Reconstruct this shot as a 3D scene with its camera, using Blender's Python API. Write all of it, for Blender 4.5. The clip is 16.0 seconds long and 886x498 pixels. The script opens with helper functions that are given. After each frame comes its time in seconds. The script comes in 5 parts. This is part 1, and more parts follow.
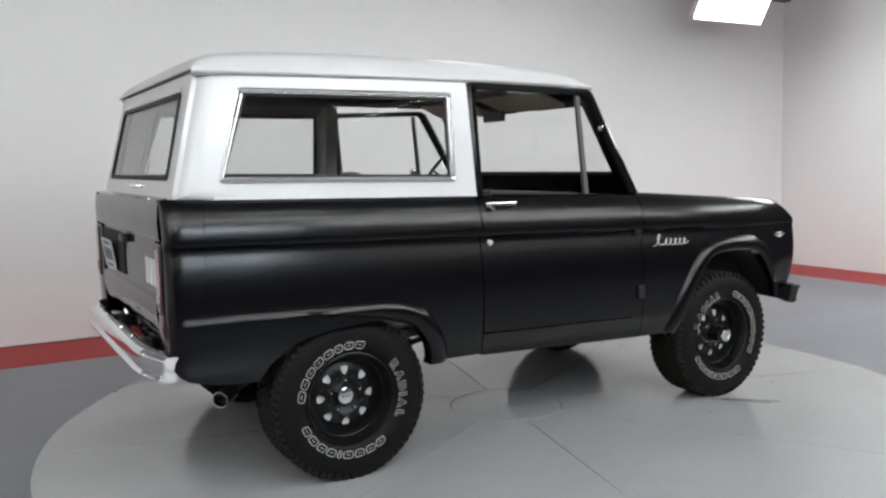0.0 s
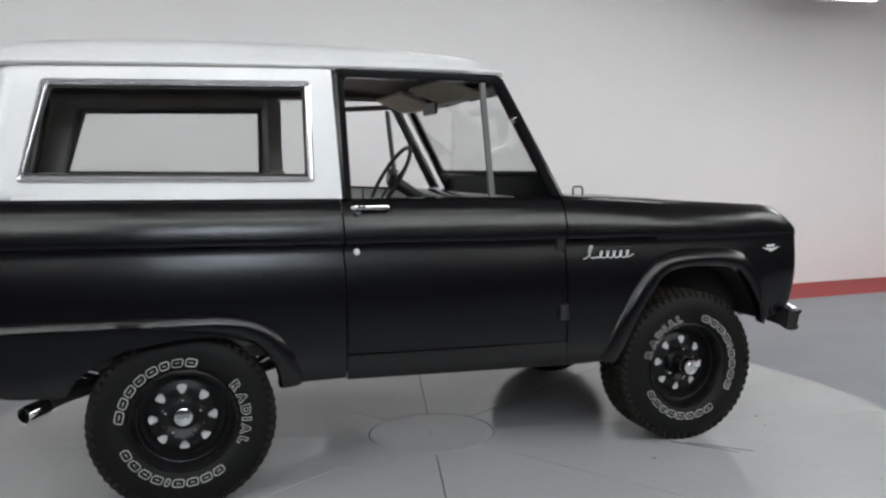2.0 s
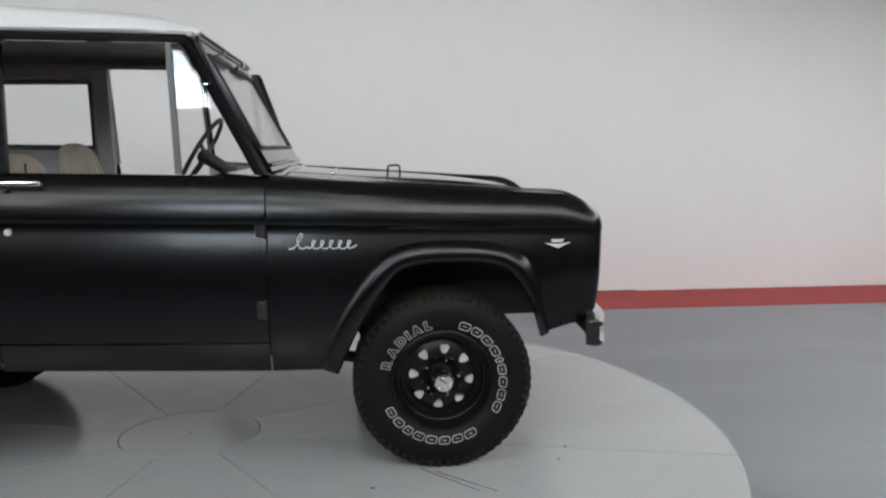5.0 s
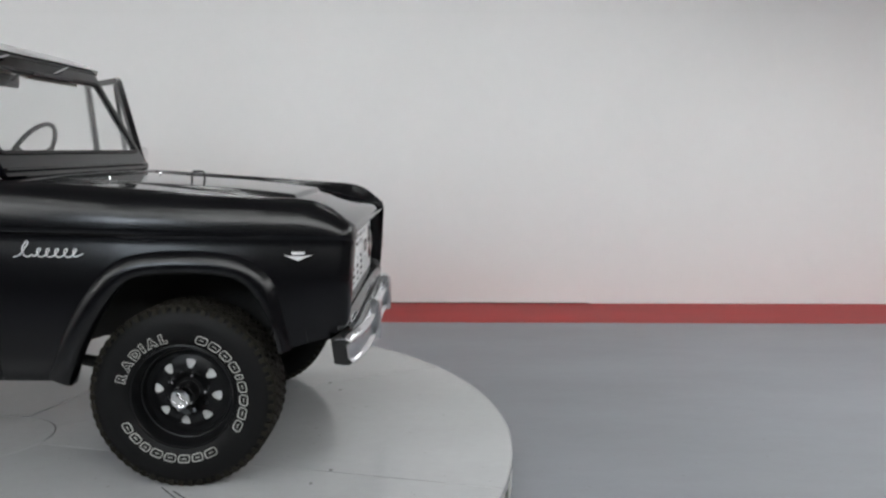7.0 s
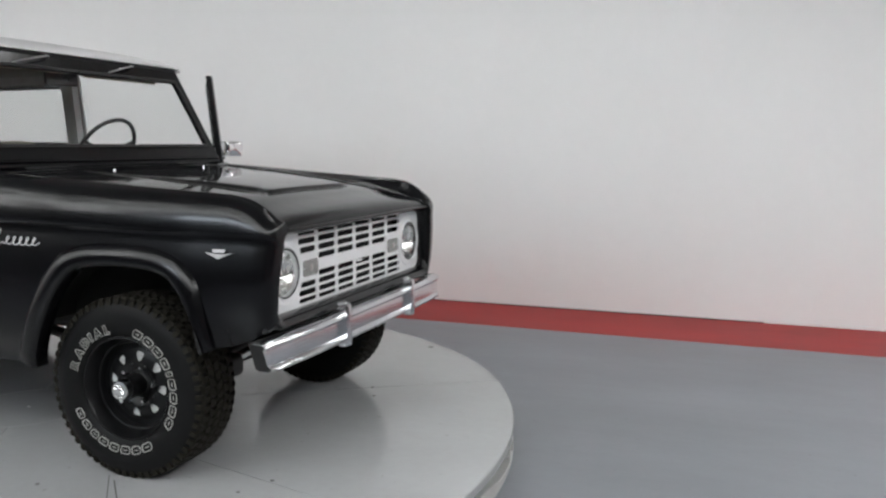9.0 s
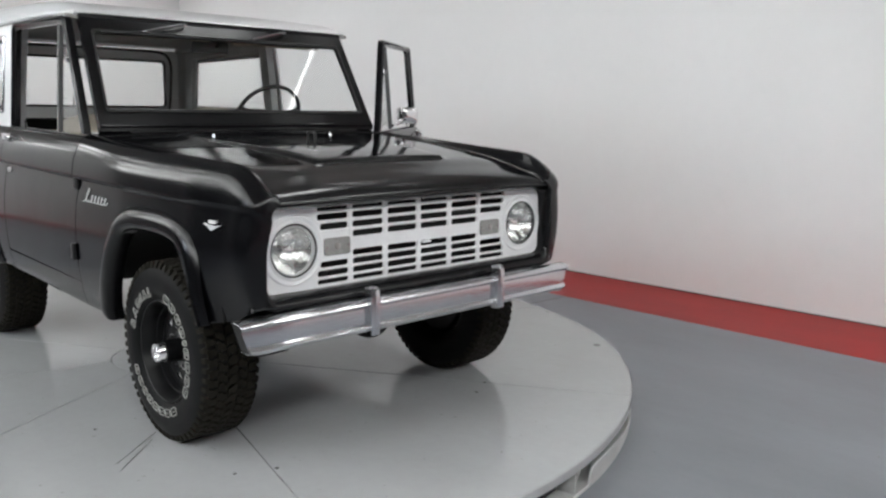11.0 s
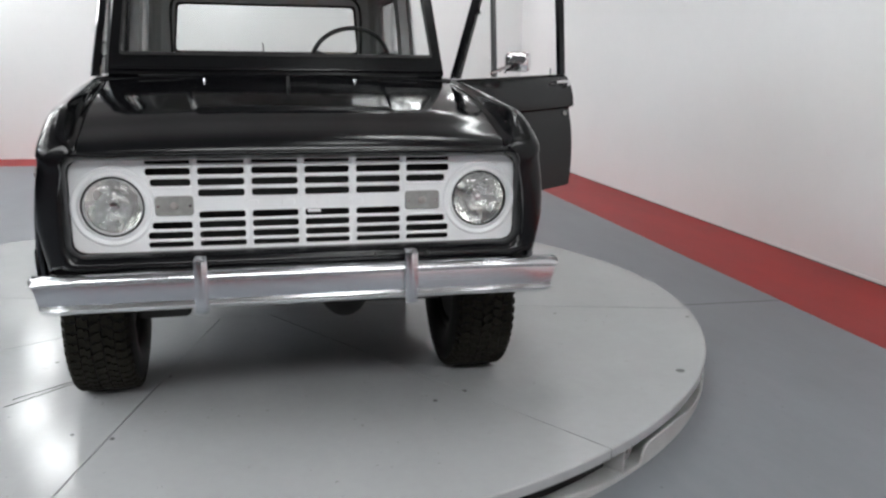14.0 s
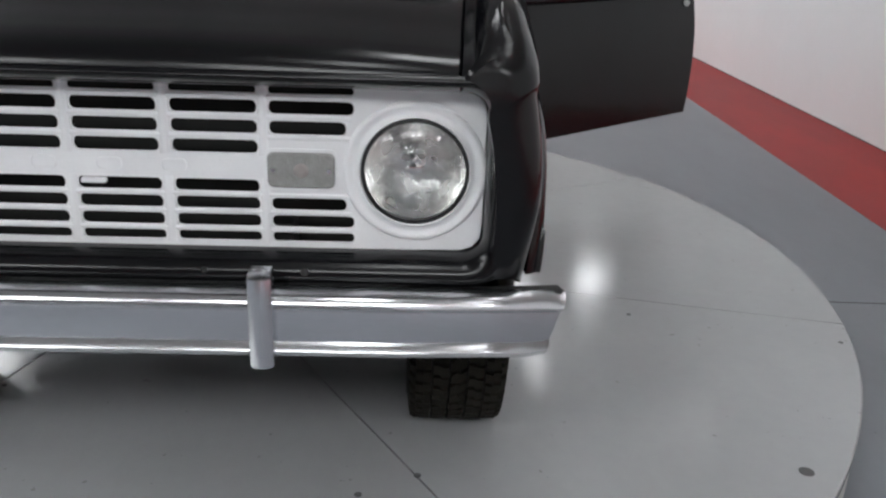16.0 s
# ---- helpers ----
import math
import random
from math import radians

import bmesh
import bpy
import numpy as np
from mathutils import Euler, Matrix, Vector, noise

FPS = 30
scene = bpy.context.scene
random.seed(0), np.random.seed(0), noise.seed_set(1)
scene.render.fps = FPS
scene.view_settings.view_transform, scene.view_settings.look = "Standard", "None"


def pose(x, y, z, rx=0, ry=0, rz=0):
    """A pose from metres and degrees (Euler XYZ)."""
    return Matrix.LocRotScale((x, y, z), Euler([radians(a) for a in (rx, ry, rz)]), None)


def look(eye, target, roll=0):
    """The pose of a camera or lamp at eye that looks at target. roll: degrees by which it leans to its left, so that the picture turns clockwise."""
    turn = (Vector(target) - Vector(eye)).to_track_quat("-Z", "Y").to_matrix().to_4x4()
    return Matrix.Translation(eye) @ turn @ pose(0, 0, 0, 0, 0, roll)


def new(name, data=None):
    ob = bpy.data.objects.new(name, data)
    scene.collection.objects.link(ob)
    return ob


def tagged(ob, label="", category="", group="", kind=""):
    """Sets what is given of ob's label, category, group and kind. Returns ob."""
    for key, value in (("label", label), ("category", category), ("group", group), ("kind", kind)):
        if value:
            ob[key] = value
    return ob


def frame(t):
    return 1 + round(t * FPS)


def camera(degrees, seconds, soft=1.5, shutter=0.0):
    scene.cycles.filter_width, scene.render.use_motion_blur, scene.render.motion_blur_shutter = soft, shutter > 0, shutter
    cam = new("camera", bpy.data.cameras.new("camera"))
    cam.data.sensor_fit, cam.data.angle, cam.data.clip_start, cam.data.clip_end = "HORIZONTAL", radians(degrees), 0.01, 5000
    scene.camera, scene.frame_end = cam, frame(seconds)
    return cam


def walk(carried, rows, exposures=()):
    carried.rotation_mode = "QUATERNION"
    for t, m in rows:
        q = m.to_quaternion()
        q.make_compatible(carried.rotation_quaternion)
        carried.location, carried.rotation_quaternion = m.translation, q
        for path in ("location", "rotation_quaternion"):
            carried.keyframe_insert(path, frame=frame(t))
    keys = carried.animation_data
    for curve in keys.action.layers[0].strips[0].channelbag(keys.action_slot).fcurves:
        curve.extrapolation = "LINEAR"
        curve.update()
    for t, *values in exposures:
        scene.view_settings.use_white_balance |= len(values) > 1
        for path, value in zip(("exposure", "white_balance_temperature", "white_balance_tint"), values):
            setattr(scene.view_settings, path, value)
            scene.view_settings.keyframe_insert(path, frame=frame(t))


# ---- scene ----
cam = camera(55.75, 16.0, 2.4)
PATH = [
    (0, (-1.452, -4.141, 1.39), (-0.449, -2.423, 1.183), -1.2),
    (0.5, (-1.089, -4.203, 1.374), (-0.177, -2.433, 1.18), -1.1),
    (1, (-0.752, -4.205, 1.365), (0.074, -2.394, 1.178), -1.2),
    (1.5, (-0.427, -4.196, 1.374), (0.316, -2.349, 1.178), -1.1),
    (2, (-0.047, -4.231, 1.366), (0.588, -2.346, 1.161), -1.1),
    (2.5, (0.311, -4.219, 1.359), (0.854, -2.307, 1.139), -1.2),
    (3, (0.638, -4.186, 1.358), (1.105, -2.255, 1.126), -1.3),
    (5.5, (2.349, -4.091, 1.312), (2.496, -2.111, 1.065), -0.2),
    (6, (2.668, -4.055, 1.324), (2.779, -2.073, 1.081), 0.1),
    (6.5, (3.03, -4.076, 1.324), (3.087, -2.09, 1.089), -0.2),
    (7, (3.366, -4.0, 1.319), (3.358, -2.015, 1.082), -0.2),
    (7.5, (3.716, -3.944, 1.322), (3.594, -1.962, 1.083), -0.3),
    (8, (4.032, -3.808, 1.3), (3.753, -1.841, 1.076), -0.1),
    (8.5, (4.344, -3.6, 1.313), (3.861, -1.674, 1.074), -0.2),
    (9, (4.626, -3.386, 1.302), (3.929, -1.527, 1.059), -0.2),
    (9.5, (4.89, -3.141, 1.297), (3.974, -1.381, 1.043), 0.0),
    (10, (5.1, -2.851, 1.301), (3.983, -1.215, 1.023), 0.3),
    (12.5, (5.775, -1.267, 1.288), (4.031, -0.344, 0.96), 0.0),
    (13, (5.826, -0.913, 1.293), (4.013, -0.138, 0.96), 0.2),
    (13.5, (5.853, -0.547, 1.292), (3.983, 0.062, 0.927), 0.4),
    (14, (5.755, -0.167, 1.271), (3.852, 0.275, 0.843), 0.6),
    (14.5, (5.49, 0.073, 1.26), (3.588, 0.418, 0.746), 1.2),
    (15, (5.163, 0.296, 1.244), (3.264, 0.535, 0.667), 2.0),
    (15.5, (4.774, 0.486, 1.226), (2.883, 0.623, 0.589), 2.6),
    (16, (4.399, 0.618, 1.219), (2.528, 0.686, 0.518), 2.0),
]
walk(cam, [(t, look(eye, target, roll)) for t, eye, target, roll in PATH],
     [(0.0, 0.19, 6500, 10), (3.0, 0.0, 6500, 10), (7.0, 0.05, 6500, 10), (10.0, 0.17, 6500, 10), (12.5, 0.30, 6500, 10), (14.0, 0.31, 6440, 10), (15.0, 0.28, 6390, 10), (16.0, 0.20, 6370, 11)])

# ---- world, lights ----
world = bpy.data.worlds.new("world")
scene.world = world
world.use_nodes = True
world.node_tree.nodes["Background"].inputs[0].default_value = (0.9, 0.95, 1.0, 1)
world.node_tree.nodes["Background"].inputs[1].default_value = 0.02
LAMP_POWER = 11.4
scene.view_settings.exposure = 0.0

# ---- helpers for building ----
TAU = math.tau


def mat(name, colour, rough=0.5, metal=0.0, scale=8.0, vary=0.12, bump=0.0, bump_scale=60.0, coat=0.0, spec=0.5, rough_vary=0.08, tint=None):
    """A procedural surface: base colour with variation at two scales, roughness variation and fine relief."""
    m = bpy.data.materials.new(name)
    m.use_nodes = True
    nt = m.node_tree
    n, link = nt.nodes, nt.links.new
    b = n["Principled BSDF"]
    b.inputs["Metallic"].default_value = metal
    b.inputs["Specular IOR Level"].default_value = spec
    b.inputs["Coat Weight"].default_value = coat
    b.inputs["Coat Roughness"].default_value = 0.12
    co = n.new("ShaderNodeTexCoord")
    big = n.new("ShaderNodeTexNoise")
    big.inputs["Scale"].default_value = scale
    big.inputs["Detail"].default_value = 5
    fine = n.new("ShaderNodeTexNoise")
    fine.inputs["Scale"].default_value = scale * 14
    fine.inputs["Detail"].default_value = 3
    link(co.outputs["Object"], big.inputs["Vector"])
    link(co.outputs["Object"], fine.inputs["Vector"])
    add = n.new("ShaderNodeMath")
    add.operation = "MULTIPLY_ADD"
    add.inputs[1].default_value = 0.35
    link(fine.outputs["Fac"], add.inputs[0])
    link(big.outputs["Fac"], add.inputs[2])
    ramp = n.new("ShaderNodeValToRGB")
    ramp.color_ramp.elements[0].position = 0.42
    ramp.color_ramp.elements[1].position = 0.95
    t = tint or colour
    ramp.color_ramp.elements[0].color = tuple(c * (1 - vary) for c in t) + (1,)
    ramp.color_ramp.elements[1].color = tuple(min(1, c * (1 + vary)) for c in colour) + (1,)
    link(add.outputs[0], ramp.inputs["Fac"])
    link(ramp.outputs["Color"], b.inputs["Base Color"])
    mr = n.new("ShaderNodeMapRange")
    mr.inputs["To Min"].default_value = max(0.02, rough - rough_vary)
    mr.inputs["To Max"].default_value = min(1, rough + rough_vary)
    link(big.outputs["Fac"], mr.inputs["Value"])
    link(mr.outputs["Result"], b.inputs["Roughness"])
    if bump:
        bn = n.new("ShaderNodeTexNoise")
        bn.inputs["Scale"].default_value = bump_scale
        bn.inputs["Detail"].default_value = 4
        link(co.outputs["Object"], bn.inputs["Vector"])
        bp = n.new("ShaderNodeBump")
        bp.inputs["Strength"].default_value = bump
        bp.inputs["Distance"].default_value = 0.01
        link(bn.outputs["Fac"], bp.inputs["Height"])
        link(bp.outputs["Normal"], b.inputs["Normal"])
    return m


def glass_mat(name, tint, gloss=1.0):
    m = bpy.data.materials.new(name)
    m.use_nodes = True
    nt = m.node_tree
    n, link = nt.nodes, nt.links.new
    n.remove(n["Principled BSDF"])
    tr = n.new("ShaderNodeBsdfTransparent")
    tr.inputs[0].default_value = (*tint, 1)
    gl = n.new("ShaderNodeBsdfGlossy")
    gl.inputs["Roughness"].default_value = 0.015
    lw = n.new("ShaderNodeLayerWeight")
    lw.inputs["Blend"].default_value = 0.5
    power = n.new("ShaderNodeMath")
    power.operation = "POWER"
    power.inputs[1].default_value = 5
    link(lw.outputs["Facing"], power.inputs[0])
    mul = n.new("ShaderNodeMath")
    mul.operation = "MULTIPLY_ADD"
    mul.inputs[1].default_value = 0.9 * gloss
    mul.inputs[2].default_value = 0.035 * gloss
    link(power.outputs[0], mul.inputs[0])
    mix = n.new("ShaderNodeMixShader")
    link(mul.outputs[0], mix.inputs[0])
    link(tr.outputs[0], mix.inputs[1])
    link(gl.outputs[0], mix.inputs[2])
    link(mix.outputs[0], n["Material Output"].inputs["Surface"])
    return m


def lamp_mat(name, colour, strength):
    m = bpy.data.materials.new(name)
    m.use_nodes = True
    b = m.node_tree.nodes["Principled BSDF"]
    b.inputs["Base Color"].default_value = (0.8, 0.8, 0.8, 1)
    b.inputs["Emission Color"].default_value = (*colour, 1)
    b.inputs["Emission Strength"].default_value = strength
    return m


BLACK = mat("satin_black_paint", (0.0028, 0.0028, 0.0036), 0.17, scale=3, vary=0.12, rough_vary=0.02, spec=0.36, bump=0.28, bump_scale=2.6)
def satin(m, face_on, grazing):
    """Satin paint: broad gloss seen face on, clear gloss at a low angle."""
    n, link = m.node_tree.nodes, m.node_tree.links.new
    lw = n.new("ShaderNodeLayerWeight")
    lw.inputs["Blend"].default_value = 0.5
    mr = n.new("ShaderNodeMapRange")
    mr.inputs["From Min"].default_value, mr.inputs["From Max"].default_value = 0.45, 0.92
    mr.inputs["To Min"].default_value, mr.inputs["To Max"].default_value = face_on, grazing
    link(lw.outputs["Facing"], mr.inputs["Value"])
    link(mr.outputs["Result"], n["Principled BSDF"].inputs["Roughness"])


satin(BLACK, 0.22, 0.05)
WHITE = mat("white_roof_paint", (0.71, 0.715, 0.72), 0.30, scale=4, vary=0.03, coat=0.35, rough_vary=0.03)
GRILLE_WHITE = mat("white_grille_paint", (0.82, 0.825, 0.835), 0.38, scale=10, vary=0.04, bump=0.05, bump_scale=90)
CHROME = mat("chrome", (0.86, 0.86, 0.87), 0.07, metal=1, scale=3, vary=0.03, rough_vary=0.02)
BRUSHED = mat("brushed_aluminium", (0.68, 0.69, 0.71), 0.20, metal=1, scale=3, vary=0.03, rough_vary=0.02)
STEEL_BLACK = mat("black_wheel_paint", (0.0045, 0.0045, 0.005), 0.36, spec=0.28, scale=12, vary=0.2, bump=0.03, bump_scale=120)
RUBBER = mat("tyre_rubber", (0.0045, 0.0045, 0.0048), 0.55, spec=0.18, scale=14, vary=0.25, bump=0.05, bump_scale=160)
TREAD = mat("dusty_tread_rubber", (0.015, 0.0135, 0.010), 0.85, spec=0.2, scale=20, vary=0.35, bump=0.25, bump_scale=220)
LETTER = mat("tyre_letter_white", (0.36, 0.36, 0.34), 0.7, scale=30, vary=0.25)
UNDER = mat("chassis_black", (0.012, 0.012, 0.012), 0.7, scale=9, vary=0.4, bump=0.2, bump_scale=70)
LINER = mat("grey_interior_lining", (0.50, 0.502, 0.504), 0.7, scale=12, vary=0.12, bump=0.08, bump_scale=200)
HEADLINER = mat("dark_grey_headliner", (0.38, 0.375, 0.365), 0.85, scale=14, vary=0.15, bump=0.15, bump_scale=240)
VINYL = mat("beige_vinyl", (0.42, 0.38, 0.30), 0.5, scale=16, vary=0.12, bump=0.1, bump_scale=180)
POST = mat("dull_grey_post", (0.09, 0.09, 0.092), 0.45, scale=12, vary=0.1)
PLASTIC = mat("black_plastic", (0.014, 0.014, 0.015), 0.4, scale=18, vary=0.2)
SEAL = mat("black_rubber_seal", (0.012, 0.012, 0.012), 0.6, scale=30, vary=0.2)
GLASS = glass_mat("clear_window_glass", (0.985, 0.992, 0.989))
LENS = glass_mat("lamp_lens_glass", (0.98, 0.985, 0.98), 1.3)
REFLECTOR = mat("lamp_reflector", (0.88, 0.88, 0.865), 0.26, metal=1, scale=30, vary=0.06, bump=0.18, bump_scale=38)
MARKER = mat("clear_marker_lens", (0.29, 0.29, 0.28), 0.2, scale=60, vary=0.15, coat=0.5, bump=0.3, bump_scale=260)
BULB = mat("amber_bulb", (0.31, 0.28, 0.268), 0.3, scale=30)
RED_LENS = mat("red_lamp_lens", (0.15, 0.035, 0.035), 0.15, scale=60, coat=1.0)
PLATE = mat("number_plate_white", (0.62, 0.64, 0.66), 0.4, scale=20, vary=0.06)
PLATE_INK = mat("number_plate_ink", (0.10, 0.12, 0.16), 0.5)
WALL = mat("white_wall_paint", (0.82, 0.82, 0.82), 0.62, scale=0.8, vary=0.022, bump=0.04, bump_scale=55, spec=0.35)
SILVER = mat("silver_drum_paint", (0.56, 0.56, 0.56), 0.45, scale=20, vary=0.1)
# near-black colour gives the unseen hall its lack of light
HALL_SHADE = mat("hall_shade_grey", (0.045, 0.045, 0.047), 0.8, scale=0.7, vary=0.2)
CEILING = mat("ceiling_paint", (0.46, 0.455, 0.437), 0.8, scale=1.2, vary=0.03)

ROLLER = mat("dull_steel", (0.30, 0.29, 0.28), 0.45, scale=18, vary=0.3, bump=0.1, bump_scale=90)
LIGHT_TRIM = mat("fixture_enamel", (0.6, 0.6, 0.6), 0.4)
DIFFUSER = lamp_mat("lamp_diffuser", (0.968, 0.99, 0.985), LAMP_POWER)
# bluish glow of the panel added for the highlight on the door
DOOR_HIGHLIGHT = lamp_mat("door_highlight_diffuser", (0.80, 0.90, 1.0), LAMP_POWER * 1.8)
DIM = lamp_mat("dim_diffuser", (0.968, 0.99, 0.985), LAMP_POWER * 0.12)


def floor_mat(name, colour, rough, stain, streak, spec=0.5):
    """Painted floor: wide clouds, scuffs and small dirt specks."""
    m = mat(name, colour, rough, scale=1.6, vary=0.05, bump=0.02, bump_scale=30, rough_vary=0.025, spec=spec)
    n, link = m.node_tree.nodes, m.node_tree.links.new
    b = n["Principled BSDF"]
    src = b.inputs["Base Color"].links[0].from_socket
    co = n.new("ShaderNodeTexCoord")
    mp = n.new("ShaderNodeMapping")
    mp.inputs["Scale"].default_value = (streak, 1.0, 1.0)
    mp.inputs["Rotation"].default_value = (0, 0, 0.35)
    link(co.outputs["Object"], mp.inputs["Vector"])
    no = n.new("ShaderNodeTexNoise")
    no.inputs["Scale"].default_value = 1.1
    no.inputs["Detail"].default_value = 8
    no.inputs["Roughness"].default_value = 0.7
    link(mp.outputs[0], no.inputs["Vector"])
    r1 = n.new("ShaderNodeValToRGB")
    r1.color_ramp.elements[0].position, r1.color_ramp.elements[1].position = 0.35, 0.72
    r1.color_ramp.elements[0].color = (*[1 - stain] * 3, 1)
    r1.color_ramp.elements[1].color = (1, 1, 1, 1)
    link(no.outputs["Fac"], r1.inputs[0])
    sp = n.new("ShaderNodeTexNoise")
    sp.inputs["Scale"].default_value = 38
    sp.inputs["Detail"].default_value = 2
    link(co.outputs["Object"], sp.inputs["Vector"])
    r2 = n.new("ShaderNodeValToRGB")
    r2.color_ramp.elements[0].position, r2.color_ramp.elements[1].position = 0.73, 0.77
    r2.color_ramp.elements[0].color, r2.color_ramp.elements[1].color = (1, 1, 1, 1), (0.72, 0.71, 0.69, 1)
    link(sp.outputs["Fac"], r2.inputs[0])
    out = src
    for r in (r1, r2):
        mx = n.new("ShaderNodeMix")
        mx.data_type, mx.blend_type = "RGBA", "MULTIPLY"
        mx.inputs["Factor"].default_value = 1
        link(out, mx.inputs["A"])
        link(r.outputs["Color"], mx.inputs["B"])
        out = mx.outputs["Result"]
    link(out, b.inputs["Base Color"])
    return m


RED = floor_mat("red_floor_paint", (0.40, 0.021, 0.020), 0.5, 0.30, 0.3, 0.30)
FLOOR = floor_mat("grey_floor_paint", (0.213, 0.224, 0.248), 0.40, 0.22, 0.35)
TABLE = floor_mat("light_grey_turntable_paint", (0.41, 0.415, 0.42), 0.14, 0.08, 0.6, 0.5)
TABLE_EDGE = mat("turntable_edge_paint", (0.46, 0.46, 0.455), 0.5, scale=6, vary=0.14)
# near-black: real floor joint, and shade painted into recesses, slots and screw holes
GAP = mat("joint_and_recess_shade", (0.02, 0.02, 0.02), 0.8)
RADIATOR = mat("black_radiator_core", (0.006, 0.006, 0.006), 0.8)
# grey that stands for the shade in deck holes and the wall gap
HOLE = mat("hole_and_gap_shade", (0.10, 0.10, 0.10), 0.8)
MOULDING = mat("polished_moulding", (0.80, 0.80, 0.81), 0.25, metal=1, scale=3, vary=0.03, rough_vary=0.01)


def part(name, bm, material, parent=None, label="", sharp=35, merge=True):
    """One mesh object from a bmesh (coordinates relative to the parent's origin), smooth but for edges sharper than the angle."""
    if merge:
        bmesh.ops.remove_doubles(bm, verts=bm.verts, dist=1e-5)
    bmesh.ops.recalc_face_normals(bm, faces=bm.faces)
    lim = radians(sharp)
    for e in bm.edges:
        e.smooth = len(e.link_faces) == 2 and e.calc_face_angle(4) < lim
    for fc in bm.faces:
        fc.smooth = True
    me = bpy.data.meshes.new(name)
    bm.to_mesh(me)
    bm.free()
    me.materials.append(material)
    ob = new(name, me)
    ob.parent = parent
    if label:
        ob["label"] = label
    return ob


def empty(name, parent=None, loc=(0, 0, 0)):
    ob = new(name)
    ob.empty_display_size = 0.1
    ob.parent = parent
    ob.location = loc
    return ob


def box(bm, x0, x1, y0, y1, z0, z1, bevel=0.0, seg=2, m=None):
    r = bmesh.ops.create_cube(bm, size=1, matrix=Matrix.Translation(((x0 + x1) / 2, (y0 + y1) / 2, (z0 + z1) / 2)) @ Matrix.Diagonal((abs(x1 - x0), abs(y1 - y0), abs(z1 - z0), 1)))
    vs = r["verts"]
    if bevel:
        es = list({e for v in vs for e in v.link_edges})
        out = bmesh.ops.bevel(bm, geom=es, offset=bevel, segments=seg, profile=0.5, affect="EDGES")
        vs = list({v for fc in out["faces"] for v in fc.verts} | {v for v in vs if v.is_valid})
    if m is not None:
        bmesh.ops.transform(bm, matrix=m, verts=[v for v in vs if v.is_valid])
    return bm


def loft(bm, loops, closed=True, caps=False, wrap=False):
    rows = [[bm.verts.new(p) for p in lp] for lp in loops]
    n = len(rows[0])
    pairs = list(zip(rows, rows[1:])) + ([(rows[-1], rows[0])] if wrap else [])
    for a, b in pairs:
        for i in range(n if closed else n - 1):
            j = (i + 1) % n
            bm.faces.new((a[i], a[j], b[j], b[i]))
    if caps and closed:
        bm.faces.new(rows[0])
        bm.faces.new(rows[-1])
    return bm


def spline(pts, n):
    """Points along a smooth curve through the given ones."""
    p = [Vector(q) for q in pts]
    p = [2 * p[0] - p[1]] + p + [2 * p[-1] - p[-2]]
    out = []
    for i in range(1, len(p) - 2):
        a, b, c, d = p[i - 1 : i + 3]
        for k in range(n):
            t = k / n
            out.append(0.5 * (2 * b + (c - a) * t + (2 * a - 5 * b + 4 * c - d) * t * t + (3 * b - a - 3 * c + d) * t**3))
    return out + [p[-2]]


def tube(bm, pts, r, n=10, closed=False, caps=True):
    """A round bar along points; r may be a number or one for each point."""
    pts = [Vector(p) for p in pts]
    m = len(pts)
    rows, up = [], None
    for i, p in enumerate(pts):
        a = pts[i - 1] if i or closed else p
        b = pts[(i + 1) % m] if i < m - 1 or closed else p
        d = (b - a).normalized()
        if up is None:
            up = d.orthogonal().normalized()
        up = (up - d * up.dot(d)).normalized()
        side = d.cross(up)
        rr = r[i] if isinstance(r, (list, tuple)) else r
        rows.append([p + (up * math.cos(TAU * k / n) + side * math.sin(TAU * k / n)) * rr for k in range(n)])
    return loft(bm, rows, True, caps and not closed, closed)


def revolve(bm, prof, n=48, axis="y", at=(0, 0, 0)):
    """Turns a profile of (radius, along) round an axis; open at its ends unless the radius is 0."""
    loops = []
    for r, h in prof:
        lp = []
        for k in range(n):
            a = TAU * k / n
            c, s = r * math.cos(a), r * math.sin(a)
            q = {"y": (c, h, s), "x": (h, c, s), "z": (c, s, h)}[axis]
            lp.append(Vector(q) + Vector(at))
        loops.append(lp)
    loft(bm, loops, True)
    bmesh.ops.remove_doubles(bm, verts=bm.verts, dist=1e-6)
    return bm


def rrect(w0, w1, h0, h1, r, n=6):
    """A rounded rectangle as (u, v) points."""
    out = []
    for cx, cy, a0 in ((w1 - r, h1 - r, 0), (w0 + r, h1 - r, 90), (w0 + r, h0 + r, 180), (w1 - r, h0 + r, 270)):
        for k in range(n + 1):
            a = radians(a0 + 90 * k / n)
            out.append((cx + r * math.cos(a), cy + r * math.sin(a)))
    return out


def ring(bm, outer, inner, depth, place):
    """A flat frame between two outlines of the same number of points, with thickness; place maps (u, v, depth) to space."""
    loops = [[place(u, v, d) for u, v in lp] for lp, d in ((outer, 0), (outer, depth), (inner, depth), (inner, 0))]
    return loft(bm, loops, True, False, True)


def lerp(table, x):
    for (x0, y0), (x1, y1) in zip(table, table[1:]):
        if x <= x1:
            return y0 + (y1 - y0) * max(0, (x - x0) / (x1 - x0))
    return table[-1][1]


def ease(a, b, x):
    t = min(1, max(0, (x - a) / (b - a)))
    return t * t * (3 - 2 * t)

# ---- the room ----
FLOOR_Z, CEIL_Z = -0.142, 3.60
U0, U1, V0, V1 = -7.45, 8.72, -13.0, 3.93
SKEW = -0.027


